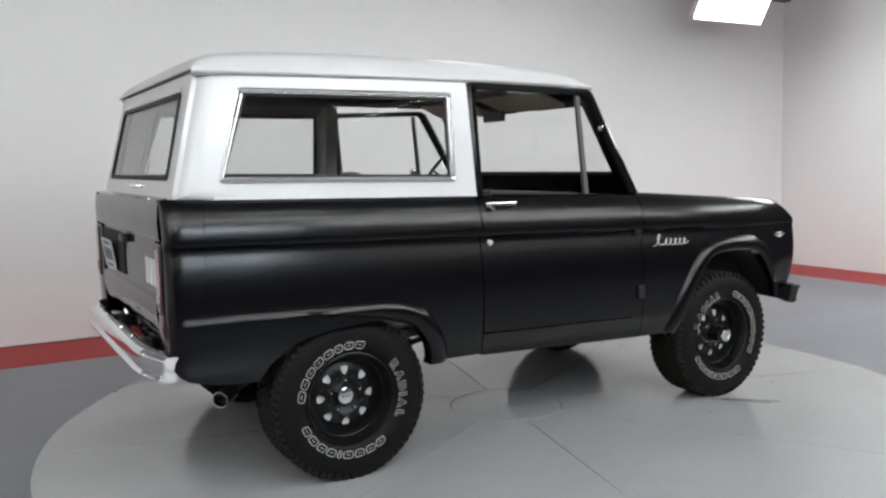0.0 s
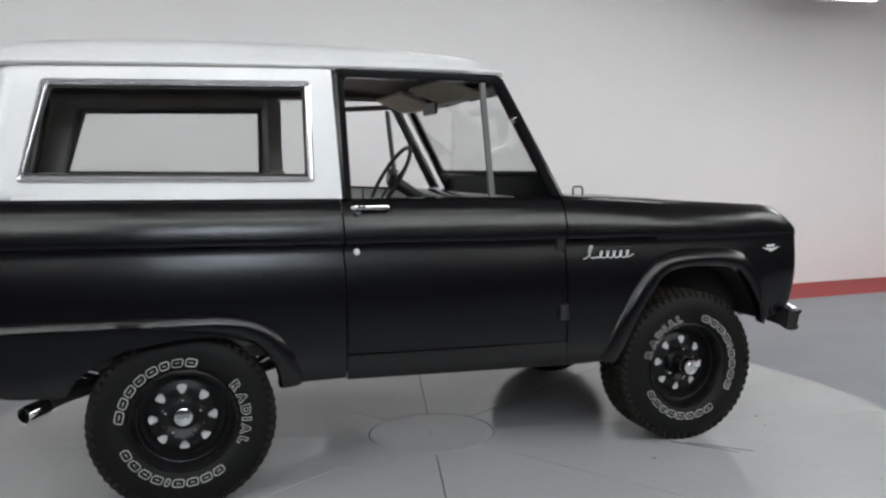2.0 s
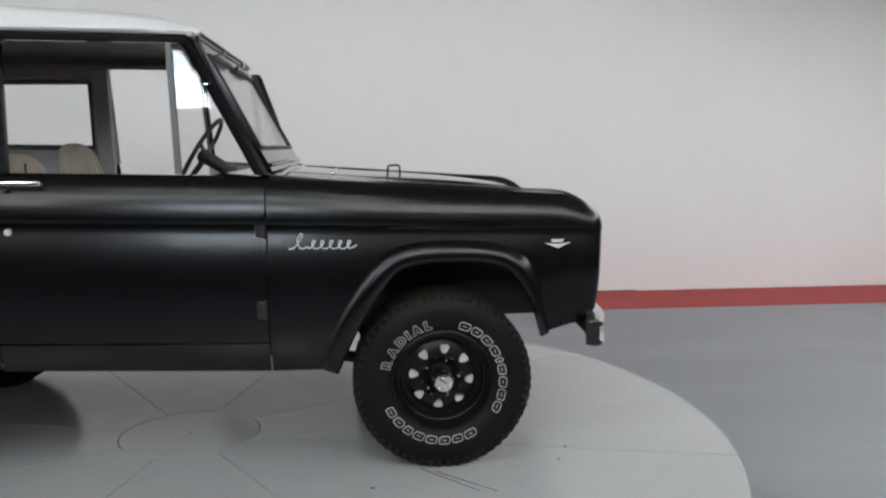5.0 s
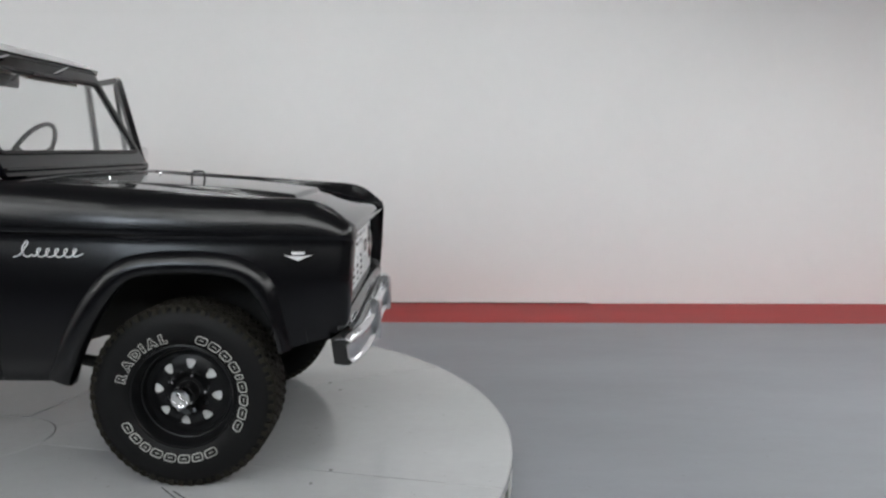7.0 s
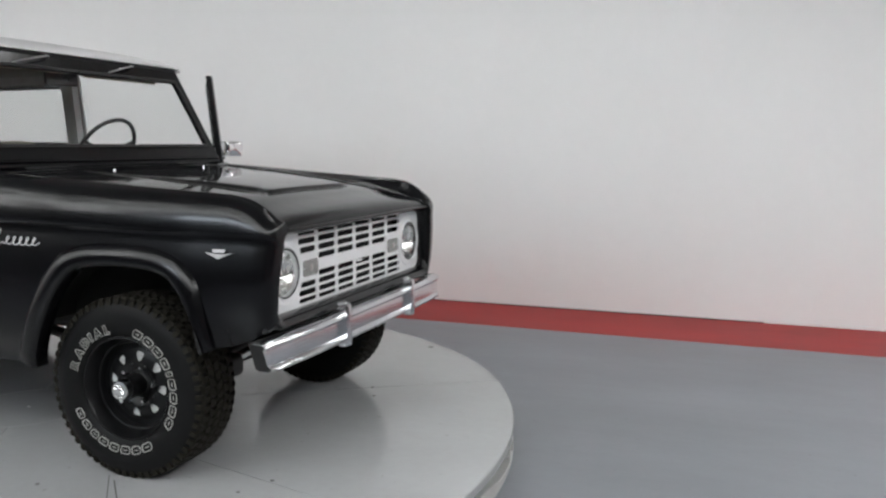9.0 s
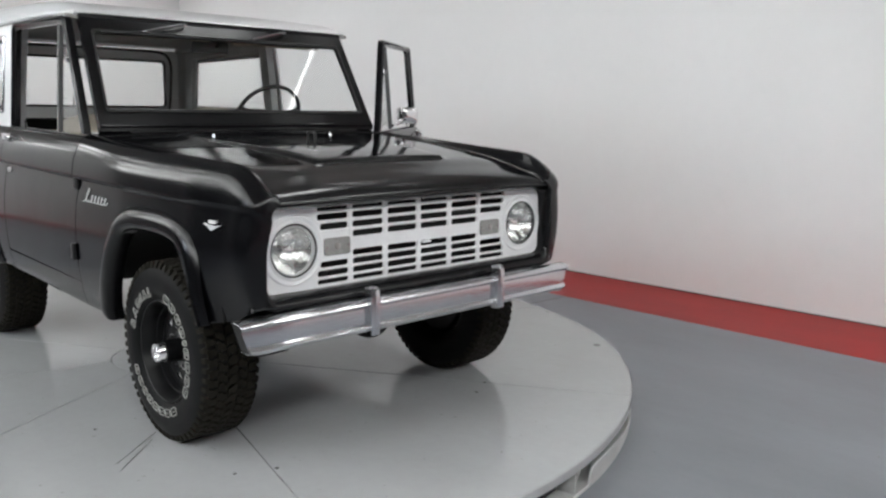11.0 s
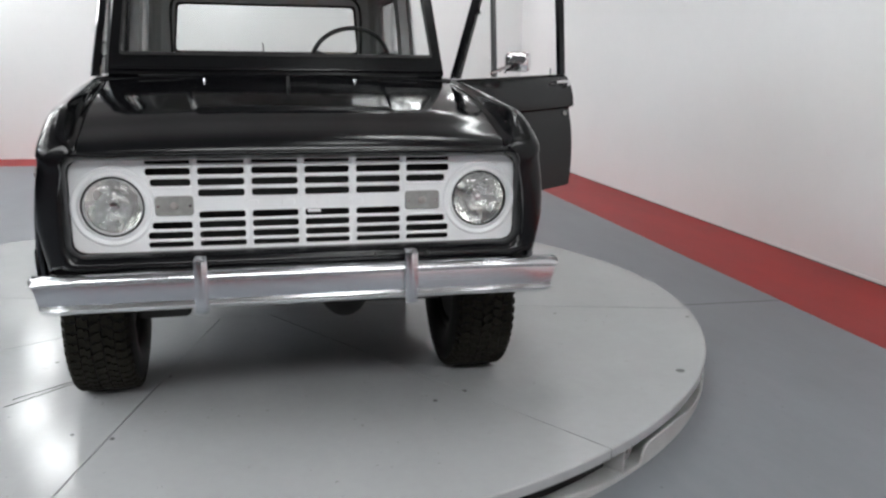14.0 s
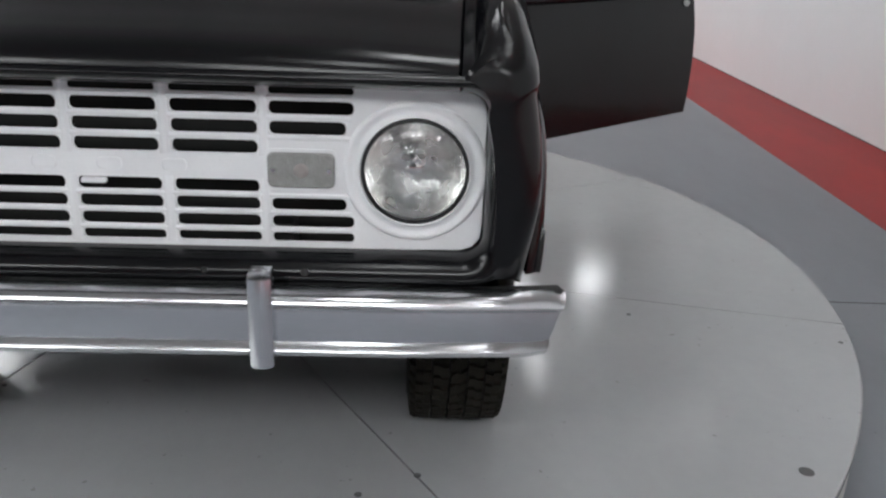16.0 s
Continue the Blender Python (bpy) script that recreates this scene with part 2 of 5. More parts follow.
def room(u, v, z):
    """Room axes (u along the long wall, v towards it) to the world."""
    du, dv = u - 1.0, v - V1
    return Vector((1.0 + du * math.cos(SKEW) - dv * math.sin(SKEW), V1 + du * math.sin(SKEW) + dv * math.cos(SKEW), z))


def room_box(bm, u0, u1, v0, v1, z0, z1, bevel=0.0):
    own = bmesh.new()
    box(own, u0, u1, v0, v1, z0, z1, bevel)
    for v in own.verts:
        v.co = room(*v.co)
    me = bpy.data.meshes.new("tmp")
    own.to_mesh(me)
    own.free()
    bm.from_mesh(me)
    bpy.data.meshes.remove(me)
    return bm


def setting(name, boxes, material, label, category):
    bm = bmesh.new()
    for b in boxes:
        room_box(bm, *b)
    return tagged(part(name, bm, material, merge=False), label, category, kind="structure")


setting("floor", [(U0 - 0.2, U1 + 0.2, V0 - 0.2, V1 + 0.2, FLOOR_Z - 0.2, FLOOR_Z)], FLOOR, "grey painted concrete showroom floor with faint scuffs", "floor")
setting("ceiling", [(U0 - 0.2, U1 + 0.2, V0 - 0.2, V1 + 0.2, CEIL_Z, CEIL_Z + 0.15)], CEILING, "plain grey painted showroom ceiling", "ceiling")
WALLS = {
    "wall_north": (U0, U1, V1, V1 + 0.2),
    "wall_south": (U0, U1, V0 - 0.2, V0),
    "wall_east": (U1, U1 + 0.2, V0 - 0.2, V1 + 0.2),
    "wall_west": (U0 - 0.2, U0, V0 - 0.2, V1 + 0.2),
}
# the unseen south wall is coloured dark in place of an unlit hall
for wname, (a, b, c, d) in WALLS.items():
    lab = "unseen wall closing the hall, its gloom put into dark grey colour" if wname == "wall_south" else "smooth white painted wall above the red floor border"
    setting(wname, [(a, b, c, d, FLOOR_Z, CEIL_Z)], HALL_SHADE if wname == "wall_south" else WALL, lab, "wall")
# unseen dark sheets behind the camera; the hall's gloom is in their colour
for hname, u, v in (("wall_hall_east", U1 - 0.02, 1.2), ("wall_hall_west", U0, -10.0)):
    setting(hname, [(u, u + 0.02, V0, v, FLOOR_Z, CEIL_Z)], HALL_SHADE, "unseen wall closing the hall, its gloom put into dark grey colour", "wall")
setting("hall_ceiling", [(U0, U1, V0, -6.4, CEIL_Z - 0.02, CEIL_Z - 0.001)], HALL_SHADE, "unseen ceiling of the hall, its gloom put into dark colour", "ceiling")
# red painted border on the floor along the walls
BORDER = 0.885
setting("floor_border", [(U0, U1, V1 - BORDER, V1, FLOOR_Z - 0.01, FLOOR_Z + 0.0012), (U1 - BORDER, U1, V0, V1 - BORDER, FLOOR_Z - 0.01, FLOOR_Z + 0.0012), (U0, U0 + BORDER, V0, V1 - BORDER, FLOOR_Z - 0.01, FLOOR_Z + 0.0012)], RED, "worn red painted border along the edge of the floor", "floor border")
# shadow gap painted dark, and thin strip where the wall boards meet the floor
setting("wall_gap_shade", [(U0, 4.72, V1 - 0.004, V1, FLOOR_Z, FLOOR_Z + 0.011)], HOLE, "thin strip coloured as the shade under the wall boards", "trim")
setting("baseboard", [(U0, U1, V1 - 0.006, V1, FLOOR_Z + 0.011, FLOOR_Z + 0.030)], WALL, "thin white strip at the foot of the wall", "baseboard")
setting("floor_joint", [(1.328, 1.334, -6.0, V1 - BORDER, FLOOR_Z - 0.01, FLOOR_Z + 0.0008)], GAP, "thin dark joint in the concrete floor", "trim")
setting("beam", [(7.85, U1, V1 - 0.10, V1, CEIL_Z - 0.11, CEIL_Z - 0.002)], mat("brown_wood", (0.16, 0.10, 0.06), 0.6, scale=9, vary=0.3), "short brown wooden beam at the ceiling corner", "beam")


def ceiling_light(u, v, length, width, z=2.97, turn=0.0, tilt=0.0, glow=DIFFUSER):
    """A hanging panel light: housing, frame, glowing diffuser and two wires. Some are unseen, added for brightness."""
    host = tagged(empty("ceiling_light", loc=room(u, v, z)), "white panel light with glowing diffuser under ceiling, one of the real and added lights", "ceiling light", "showroom panel lights")
    host.rotation_euler = (radians(tilt), 0, SKEW + radians(turn))
    a, b = length / 2, width / 2
    bm = bmesh.new()
    loft(bm, [[(x, y, zz) for x, y in rrect(-a + i, a - i, -b + i, b - i, 0.02, 3)] for i, zz in ((0, 0.002), (0, 0.05), (0.03, 0.075))], True, True)
    part("housing", bm, LIGHT_TRIM, host)
    bm = bmesh.new()
    ring(bm, rrect(-a, a, -b, b, 0.02, 3), rrect(-a + 0.025, a - 0.025, -b + 0.025, b - 0.025, 0.01, 3), -0.012, lambda p, q, d: (p, q, d))
    part("frame", bm, LIGHT_TRIM, host)
    bm = bmesh.new()
    box(bm, -a + 0.026, a - 0.026, -b + 0.026, b - 0.026, -0.006, 0.0)
    part("diffuser", bm, glow, host)
    for s in (-1, 1):
        bm = bmesh.new()
        hang = Matrix.Rotation(-radians(tilt), 3, "X") @ Vector((0, 0, CEIL_Z - z - 0.07 * math.cos(radians(tilt))))
        tube(bm, [(s * a * 0.7, 0, 0.07), Vector((s * a * 0.7, 0, 0.07)) + hang], 0.003, 6)
        part("wire", bm, LIGHT_TRIM, host)
    return host


# flood panels along the long wall, aimed into the room
ceiling_light(6.85, 3.10, 1.19, 0.62, 3.27, tilt=-62)
ceiling_light(-2.65, 3.3, 0.6, 0.35, 3.2, tilt=-10, glow=DIM)
ceiling_light(-6.2, 2.85, 0.7, 0.42, 3.2, tilt=-10)
# unseen wall washers added to brighten the long wall, turned towards it
for u in (-6.2, -4.4, -2.6, -0.8, 1.0, 2.8, 4.6):
    ceiling_light(u, 1.9, 1.19, 0.235, 3.35, tilt=40)
# and three more, added unseen to brighten the west wall
for v in (-2.6, -0.8, 1.0):
    ceiling_light(-5.9, v, 1.19, 0.2, 3.4, 90, 42)
# panels on the other side, aimed at the car and the long wall
for u in (-6.1, -4.85, -3.6, -1.1, 2.65, 3.95, 5.2, 6.45, 7.7):
    ceiling_light(u, -5.6, 1.19, 0.56, 3.3, tilt=46)
# slim panels over the near side of the turntable
for u in (-3.7, -2.45, -1.2, 0.05, 1.3, 2.55, 3.8, 5.05):
    ceiling_light(u, -4.2, 1.19, 0.36, 3.4, tilt=30)
# short slim panels closer to the car
for u in (-2.3, -0.7, 0.9, 2.5):
    ceiling_light(u, -3.05, 1.19, 0.21, 3.42, tilt=12)
# a pair of small panels over the hood
for v in (0.74, 1.06):
    ceiling_light(2.1, v, 0.7, 0.28, 3.3)
# one panel in front of the grille
ceiling_light(3.95, 0.5, 0.9, 0.28, 3.4)
# an unseen soft panel, added for the door highlight, hung lower behind them
ceiling_light(1.0, -6.2, 1.5, 0.62, 2.93, tilt=72, glow=DOOR_HIGHLIGHT)
# flat panels at both ends
for u, v in ((-6.8, -0.74), (-4.9, -0.2), (-7.0, -3.5), (-4.7, -3.1), (-3.4, -2.5)):
    ceiling_light(u, v, 0.75, 0.45, 3.05)
for v in (-3.08, -2.4, -1.72, -0.28, 0.4, 1.08):
    ceiling_light(6.7, v, 0.6, 1.19, 3.05, 90, 4)
for v in (-7.6, -9.2, -10.8):
    ceiling_light(5.2, v, 1.4, 0.12, 3.0, 90)

# ---- the turntable ----
TX, TY, TR = 1.208, -0.265, 2.453
turntable = tagged(empty("turntable", loc=(TX, TY, FLOOR_Z)), "round light grey painted steel display turntable with radial seams", "turntable")
H = -FLOOR_Z
SECTOR0 = 31.0


def sector(k):
    """One of eight deck plates, a hair's breadth from its neighbours, round a central cover."""
    bm = bmesh.new()
    g, r0, n = 0.0025, 0.318, 24
    loops = []
    a0, a1 = radians(SECTOR0 + 45 * k), radians(SECTOR0 + 45 * (k + 1))
    for r, z in ((r0, H - 0.03), (r0, H - 0.0015), (r0 + 0.0015, H), (TR - 0.004, H), (TR, H - 0.004), (TR, H - 0.036), (r0, H - 0.036)):
        d = g / r
        loops.append([(r * math.cos(a0 + d + (a1 - a0 - 2 * d) * i / n), r * math.sin(a0 + d + (a1 - a0 - 2 * d) * i / n), z) for i in range(n + 1)])
    rows = [[bm.verts.new(p) for p in lp] for lp in loops]
    for p, q in zip(rows, rows[1:]):
        for i in range(n):
            bm.faces.new((p[i], p[i + 1], q[i + 1], q[i]))
    for i in (0, n):
        bm.faces.new([r[i] for r in rows])
    return part("deck_plate", bm, TABLE, turntable)


for k in range(8):
    sector(k)
bm = bmesh.new()
revolve(bm, [(0, H - 0.02), (0.314, H - 0.02), (0.314, H - 0.002), (0.312, H - 0.0008), (0.010, H - 0.0008), (0.010, H - 0.012), (0, H - 0.012)], 64, "z")
part("centre_cover", bm, TABLE, turntable, "round cover plate with a small centre hole", 15)
# solid fill under the deck; the recess shade is its dark colour
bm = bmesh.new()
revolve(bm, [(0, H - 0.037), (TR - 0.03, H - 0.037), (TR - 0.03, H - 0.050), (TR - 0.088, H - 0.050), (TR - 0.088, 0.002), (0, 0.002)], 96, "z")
part("recess_shade_core", bm, GAP, turntable, "solid core under the deck, recess shade put into its colour")
bm = bmesh.new()
ROLLER0 = 12.2


def flange(a):
    """Height of the base ring's rim: cut away in front of each roller."""
    d = (a - ROLLER0 + 11.25) % 22.5 - 11.25
    return lerp([(-11.25, 0.058), (-9.5, 0.045), (-6.0, 0.028), (-1.8, 0.014), (1.3, 0.012), (1.5, 0.040), (1.9, 0.064), (2.6, 0.078), (8.5, 0.074), (11.25, 0.058)], d)


rows = []
for i in range(960):
    a = 0.375 * i
    c, s, h = math.cos(radians(a)), math.sin(radians(a)), flange(a)
    rows.append([(r * c, r * s, z) for r, z in ((TR - 0.20, 0.0), (TR - 0.002, 0.0), (TR - 0.002, h - 0.003), (TR - 0.005, h), (TR - 0.012, h), (TR - 0.014, 0.012), (TR - 0.20, 0.012))])
rows.append(rows[0])
loft(bm, rows, True)
part("base_ring", bm, TABLE_EDGE, turntable, "painted base ring cut away at the rollers")
for k in range(16):
    a = radians(ROLLER0 + 22.5 * k)
    m = Matrix.Rotation(a, 4, "Z") @ Matrix.Translation((TR - 0.052, 0, 0.068))
    bm = bmesh.new()
    revolve(bm, [(0, -0.022), (0.008, -0.022), (0.010, -0.018), (0.031, -0.018), (0.036, -0.012), (0.036, 0.012), (0.031, 0.018), (0.010, 0.018), (0.008, 0.026), (0, 0.026)], 24, "x")
    bmesh.ops.transform(bm, matrix=m, verts=bm.verts)
    roller = part("roller", bm, ROLLER, turntable, "dull steel roller")
    bm = bmesh.new()
    box(bm, -0.05, 0.042, -0.062, -0.053, -0.056, 0.030, 0.003)
    bmesh.ops.transform(bm, matrix=m, verts=bm.verts)
    part("bracket", bm, TABLE_EDGE, turntable)
# small bolt holes, their shade put into dark discs, and scratches in the deck
for x, y, r in ((2.667, 1.604, 0.019), (1.944, 2.035, 0.008), (1.755, 1.371, 0.008), (2.703, 0.637, 0.009), (2.779, 0.500, 0.009), (2.885, -0.666, 0.009), (2.31, -0.52, 0.007), (2.824, -0.806, 0.007), (2.042, -1.010, 0.008), (-0.65, 1.35, 0.012)):
    bm = bmesh.new()
    revolve(bm, [(0, 0.0012), (r, 0.0012), (r, -0.001), (0, -0.001)], 16, "z", (x - TX, y - TY, H))
    part("bolt_hole", bm, HOLE, turntable, "flat disc coloured as the shade in a countersunk bolt hole")
for (x0, y0), (x1, y1) in (((2.24, -0.84), (2.447, -1.088)), ((2.30, -0.88), (2.517, -1.101))):
    bm = bmesh.new()
    d = Vector((x1 - x0, y1 - y0, 0)).normalized().orthogonal().normalized() * 0.0022
    p, q = Vector((x0 - TX, y0 - TY, H)), Vector((x1 - TX, y1 - TY, H))
    loft(bm, [[p + s * d + Vector((0, 0, z)) for s, z in ((-1, -0.001), (-1, 0.0008), (1, 0.0008), (1, -0.001))], [q + s * d + Vector((0, 0, z)) for s, z in ((-1, -0.001), (-1, 0.0008), (1, 0.0008), (1, -0.001))]], True, True)
    part("scratch", bm, UNDER, turntable, "thin dark scratch in the paint")

# ---- the car: x forward, left side +y, on the deck at z = 0 ----
car = tagged(empty("car"), "matt black vintage two-door off-road car with white hardtop, on the turntable", "car")
RAKE = 0.027
# outer side profile at x = 0: height, half width
PROFILE = [(0.470, 0.830), (0.478, 0.852), (0.50, 0.868), (0.54, 0.880), (0.60, 0.890), (0.66, 0.8965), (0.72, 0.9005), (0.78, 0.9020), (0.84, 0.9012), (0.90, 0.8970), (0.95, 0.8905), (0.99, 0.8830), (1.02, 0.8765), (1.042, 0.8720), (1.054, 0.8720), (1.060, 0.8770),
           (1.066, 0.899), (1.074, 0.902), (1.09, 0.901), (1.12, 0.897), (1.15, 0.890), (1.18, 0.880), (1.205, 0.868), (1.225, 0.855), (1.238, 0.842), (1.246, 0.828)]


def side_y(zref):
    return lerp(PROFILE, zref)


def inset(x):
    """How far the side draws in towards the nose and the tail."""
    return 0.046 * max(0.0, min(1.0, (x - 2.1) / 0.83)) ** 1.25 + 0.012 * ease(-0.1, -0.7, x)


FENDER_TOP = [(1.655, 1.2013), (1.9, 1.186), (2.15, 1.168), (2.4, 1.150), (2.6, 1.136), (2.75, 1.126), (2.82, 1.121), (2.86, 1.110), (2.892, 1.093), (2.92, 1.073), (2.947, 1.051), (2.970, 1.032), (2.981, 1.021), (2.985, 1.004)]
CREASE = 1.066


def side_z(x, zr):
    """World height of a profile height; the shoulder sinks towards the nose."""
    z = zr - RAKE * x
    if x > 1.655:
        top, zc = lerp(FT, x), CREASE - RAKE * x
        low = min(zc, top - 0.052)
        if zr > CREASE:
            z = low + (zr - CREASE) / (1.246 - CREASE) * (top - low)
        elif zr > 0.84:
            z -= (zc - low) * (zr - 0.84) / (CREASE - 0.84)
    return z


def shoulder_in(x, zr):
    """The shoulder flattens out towards the nose."""
    return 0.012 * ease(1.66, 2.6, x) * ease(1.15, 1.246, zr)


NOSE_PROFILE = [(0.84, 0.9012), (0.90, 0.8970), (0.95, 0.892), (1.0, 0.884), (1.042, 0.876), (1.060, 0.8765), (1.066, 0.8785), (1.09, 0.8768), (1.12, 0.874), (1.15, 0.8685), (1.18, 0.860), (1.205, 0.850), (1.225, 0.839), (1.238, 0.828), (1.246, 0.816)]


def lean(x, z):
    """The nose leans forward towards the leading edge of the hood."""
    return 0.026 * max(0.0, min(1.0, (z - 0.66) / 0.33)) * ease(2.80, 2.97, x)


def nose_in(x, sgn):
    """The nearside front corner is drawn in a little more."""
    return (0.018 if sgn < 0 else 0.002) * ease(2.62, 2.93, x)


def panel_y(x, zr):
    """Half width of the side; the crease dies away at the nose."""
    y = side_y(zr) - shoulder_in(x, zr)
    t = ease(1.9, 2.85, x) if zr > 0.84 else 0
    return y + (lerp(NOSE_PROFILE, zr) - y) * t - inset(x)


def skin(bm, stations, bottom, sgn, top_cut=None, extra=None):
    """Side sheet metal: columns at (x, draw-in), each cut off at bottom(x)."""
    cols = []
    for x, dx in stations:
        zb = bottom(x) + RAKE * x
        col = []
        for zr, y in PROFILE:
            zz = max(zr, zb)
            if top_cut is not None:
                zz = min(zz, top_cut)
            z = side_z(x, zz)
            yy = panel_y(x, zz) - dx - nose_in(x, sgn) * (1 - 8.5 * min(dx, 0.092)) - 0.026 * ease(0.82, 0.60, z) * ease(2.6, 2.93, x) * (1 - 8.5 * min(dx, 0.092))
            if x > 2.9:
                yy = max(yy, 0.704)
            col.append((x + lean(x, z) - 0.020 * ease(0.66, 0.595, z) * ease(2.88, 2.975, x), sgn * yy, z))
        cols.append(col)
    loft(bm, cols, False)
    return bm


def sheet(name, bm, material, parent, label="", t=0.012, sharp=35):
    ob = part(name, bm, material, parent, label, sharp)
    md = ob.modifiers.new("thickness", "SOLIDIFY")
    md.thickness, md.offset = t, -1
    return ob


def steps(a, b, d):
    n = max(1, math.ceil(abs(b - a) / d))
    return [a + (b - a) * i / n for i in range(n + 1)]


FRONT_ARCH = [(1.885, 0.40), (1.905, 0.475), (1.975, 0.640), (2.080, 0.795), (2.180, 0.850), (2.361, 0.866), (2.55, 0.846), (2.650, 0.785), (2.708, 0.640), (2.735, 0.552)]
FRONT_FLARE = [(1.849, 0.447), (1.941, 0.648), (2.054, 0.822), (2.165, 0.908), (2.361, 0.930), (2.581, 0.906), (2.692, 0.815), (2.737, 0.637), (2.753, 0.552)]
REAR_ARCH = [(-0.42, 0.512), (-0.363, 0.590), (-0.211, 0.674), (0.051, 0.708), (0.216, 0.688), (0.340, 0.625), (0.392, 0.54), (0.408, 0.46)]
REAR_FLARE = [(-0.766, 0.806), (-0.70, 0.805), (-0.5, 0.803), (-0.305, 0.797), (0.0, 0.789), (0.191, 0.776), (0.325, 0.728), (0.415, 0.62), (0.447, 0.53), (0.452, 0.474)]


def fender_bottom(x):
    if x < 1.885:
        return 0.437
    if x > 2.735:
        return lerp([(2.735, 0.552), (2.885, 0.586), (2.93, 0.600), (2.99, 0.632)], x)
    return lerp([(p.x, p.y) for p in spline([(a, b, 0) for a, b in FRONT_ARCH], 6)], x)


def quarter_bottom(x):
    if x > 0.408:
        return 0.485
    if x < -0.42:
        return lerp([(-0.80, 0.66), (-0.755, 0.60), (-0.72, 0.555), (-0.60, 0.522), (-0.42, 0.512)], x)
    return lerp([(p.x, p.y) for p in spline([(a, b, 0) for a, b in REAR_ARCH], 6)], x)


def flare(curve, sgn, parent, label):
    """The rolled lip round a wheel opening: wide and round over the arch."""
    pts = [Vector((p.x, 0, p.y)) for p in spline([(a, b, 0) for a, b in curve], 8)]
    n = len(pts)
    rows = []
    for i, p in enumerate(pts):
        d = (pts[min(i + 1, n - 1)] - pts[max(i - 1, 0)]).normalized()
        nrm = Vector((-d.z, 0, d.x))
        low = 0.38 + 0.62 * ease(-0.25, 0.30, p.x) if curve is REAR_FLARE else (0.22 + 0.78 * ease(0.56, 0.86, p.z) if p.x > 2.5 else 1.0)
        row = []
        for o, h in ((0.016, -0.004), (0.008, 0.006), (-0.004, 0.015), (-0.022, 0.022), (-0.046 * low - 0.004, 0.024), (-0.066 * low, 0.018), (-0.075 * low, 0.004), (-0.074 * low, -0.05 * low - 0.004)):
            q = p + nrm * o
            y = side_y(min(1.2, max(0.48, q.z + RAKE * q.x))) - inset(q.x) + h - (0.05 * ease(-0.69, -0.76, q.x))
            row.append((q.x, sgn * y, q.z))
        rows.append(row)
    bm = bmesh.new()
    loft(bm, rows, False)
    return sheet("wheel_arch_flare", bm, BLACK, parent, label, 0.006, 60)


FT = [(p.x, p.y) for p in spline([(a, b, 0) for a, b in FENDER_TOP], 6)]
# fenders, quarter panels, rockers
corner_f = [(2.92, 0.001), (2.94, 0.005), (2.955, 0.011), (2.967, 0.020), (2.976, 0.032), (2.982, 0.046), (2.9845, 0.060), (2.987, 0.078), (2.988, 0.092)]
corner_r = [(-0.768, 0.060), (-0.766, 0.036), (-0.760, 0.019), (-0.750, 0.008), (-0.735, 0.002), (-0.70, 0.0)]
for sgn in (-1, 1):
    bm = bmesh.new()
    arch_x = [p.x for p in spline([(a, b, 0) for a, b in FRONT_ARCH], 6)]
    xs = sorted(set([round(v, 4) for v in steps(1.662, 1.8849, 0.05) + arch_x + steps(2.7355, 2.91, 0.03)]))
    skin(bm, [(x, 0) for x in xs] + corner_f, fender_bottom, sgn)
    fender = sheet("fender", bm, BLACK, car)
    flare(FRONT_FLARE, sgn, fender, "rounded black arch lip")
    bm = bmesh.new()
    arch_x = [p.x for p in spline([(a, b, 0) for a, b in REAR_ARCH], 6)]
    xs = sorted(set([round(v, 4) for v in steps(-0.69, -0.4201, 0.04) + arch_x + steps(0.4081, 0.652, 0.05)]))
    skin(bm, corner_r + [(x, 0) for x in xs], quarter_bottom, sgn)
    quarter = sheet("quarter_panel", bm, BLACK, car)
    flare(REAR_FLARE, sgn, quarter, "rounded black arch lip")
    bm = bmesh.new()
    skin(bm, [(x, 0) for x in steps(0.656, 1.658, 0.1)], lambda x: lerp([(0.65, 0.475), (1.66, 0.437)], x), sgn, 0.5985)
    sheet("rocker_panel", bm, BLACK, car)
    # seam strip at the rear corner
    bm = bmesh.new()
    loft(bm, [[(-0.615 + dx, sgn * (y - inset(-0.615) + h), zr + RAKE * 0.615) for dx, h in ((-0.004, -0.002), (-0.002, 0.003), (0.002, 0.003), (0.004, -0.002))] for zr, y in PROFILE if zr > 0.80], False)
    part("body_seam", bm, BLACK, quarter)

# dark jambs behind the door gaps
for sgn in (-1, 1):
    for x0, x1 in ((0.630, 0.690), (1.628, 1.690)):
        bm = bmesh.new()
        loft(bm, [[(x, sgn * y, z) for x, y in ((x0, 0.78), (x1, 0.78), (x1, side_y(z + RAKE * x0) - 0.026), (x0, side_y(z + RAKE * x0) - 0.026))] for z in (0.50, 0.7, 0.9, 1.0, 1.1, 1.17)], True, True)
        part("door_jamb", bm, UNDER, car)
    bm = bmesh.new()
    box(bm, 0.66, 1.66, sgn * 0.78, sgn * 0.862, 0.52, 0.63)
    part("door_step", bm, UNDER, car)

# ---- doors ----
HINGE = Vector((1.656, 0.865, 0.0))


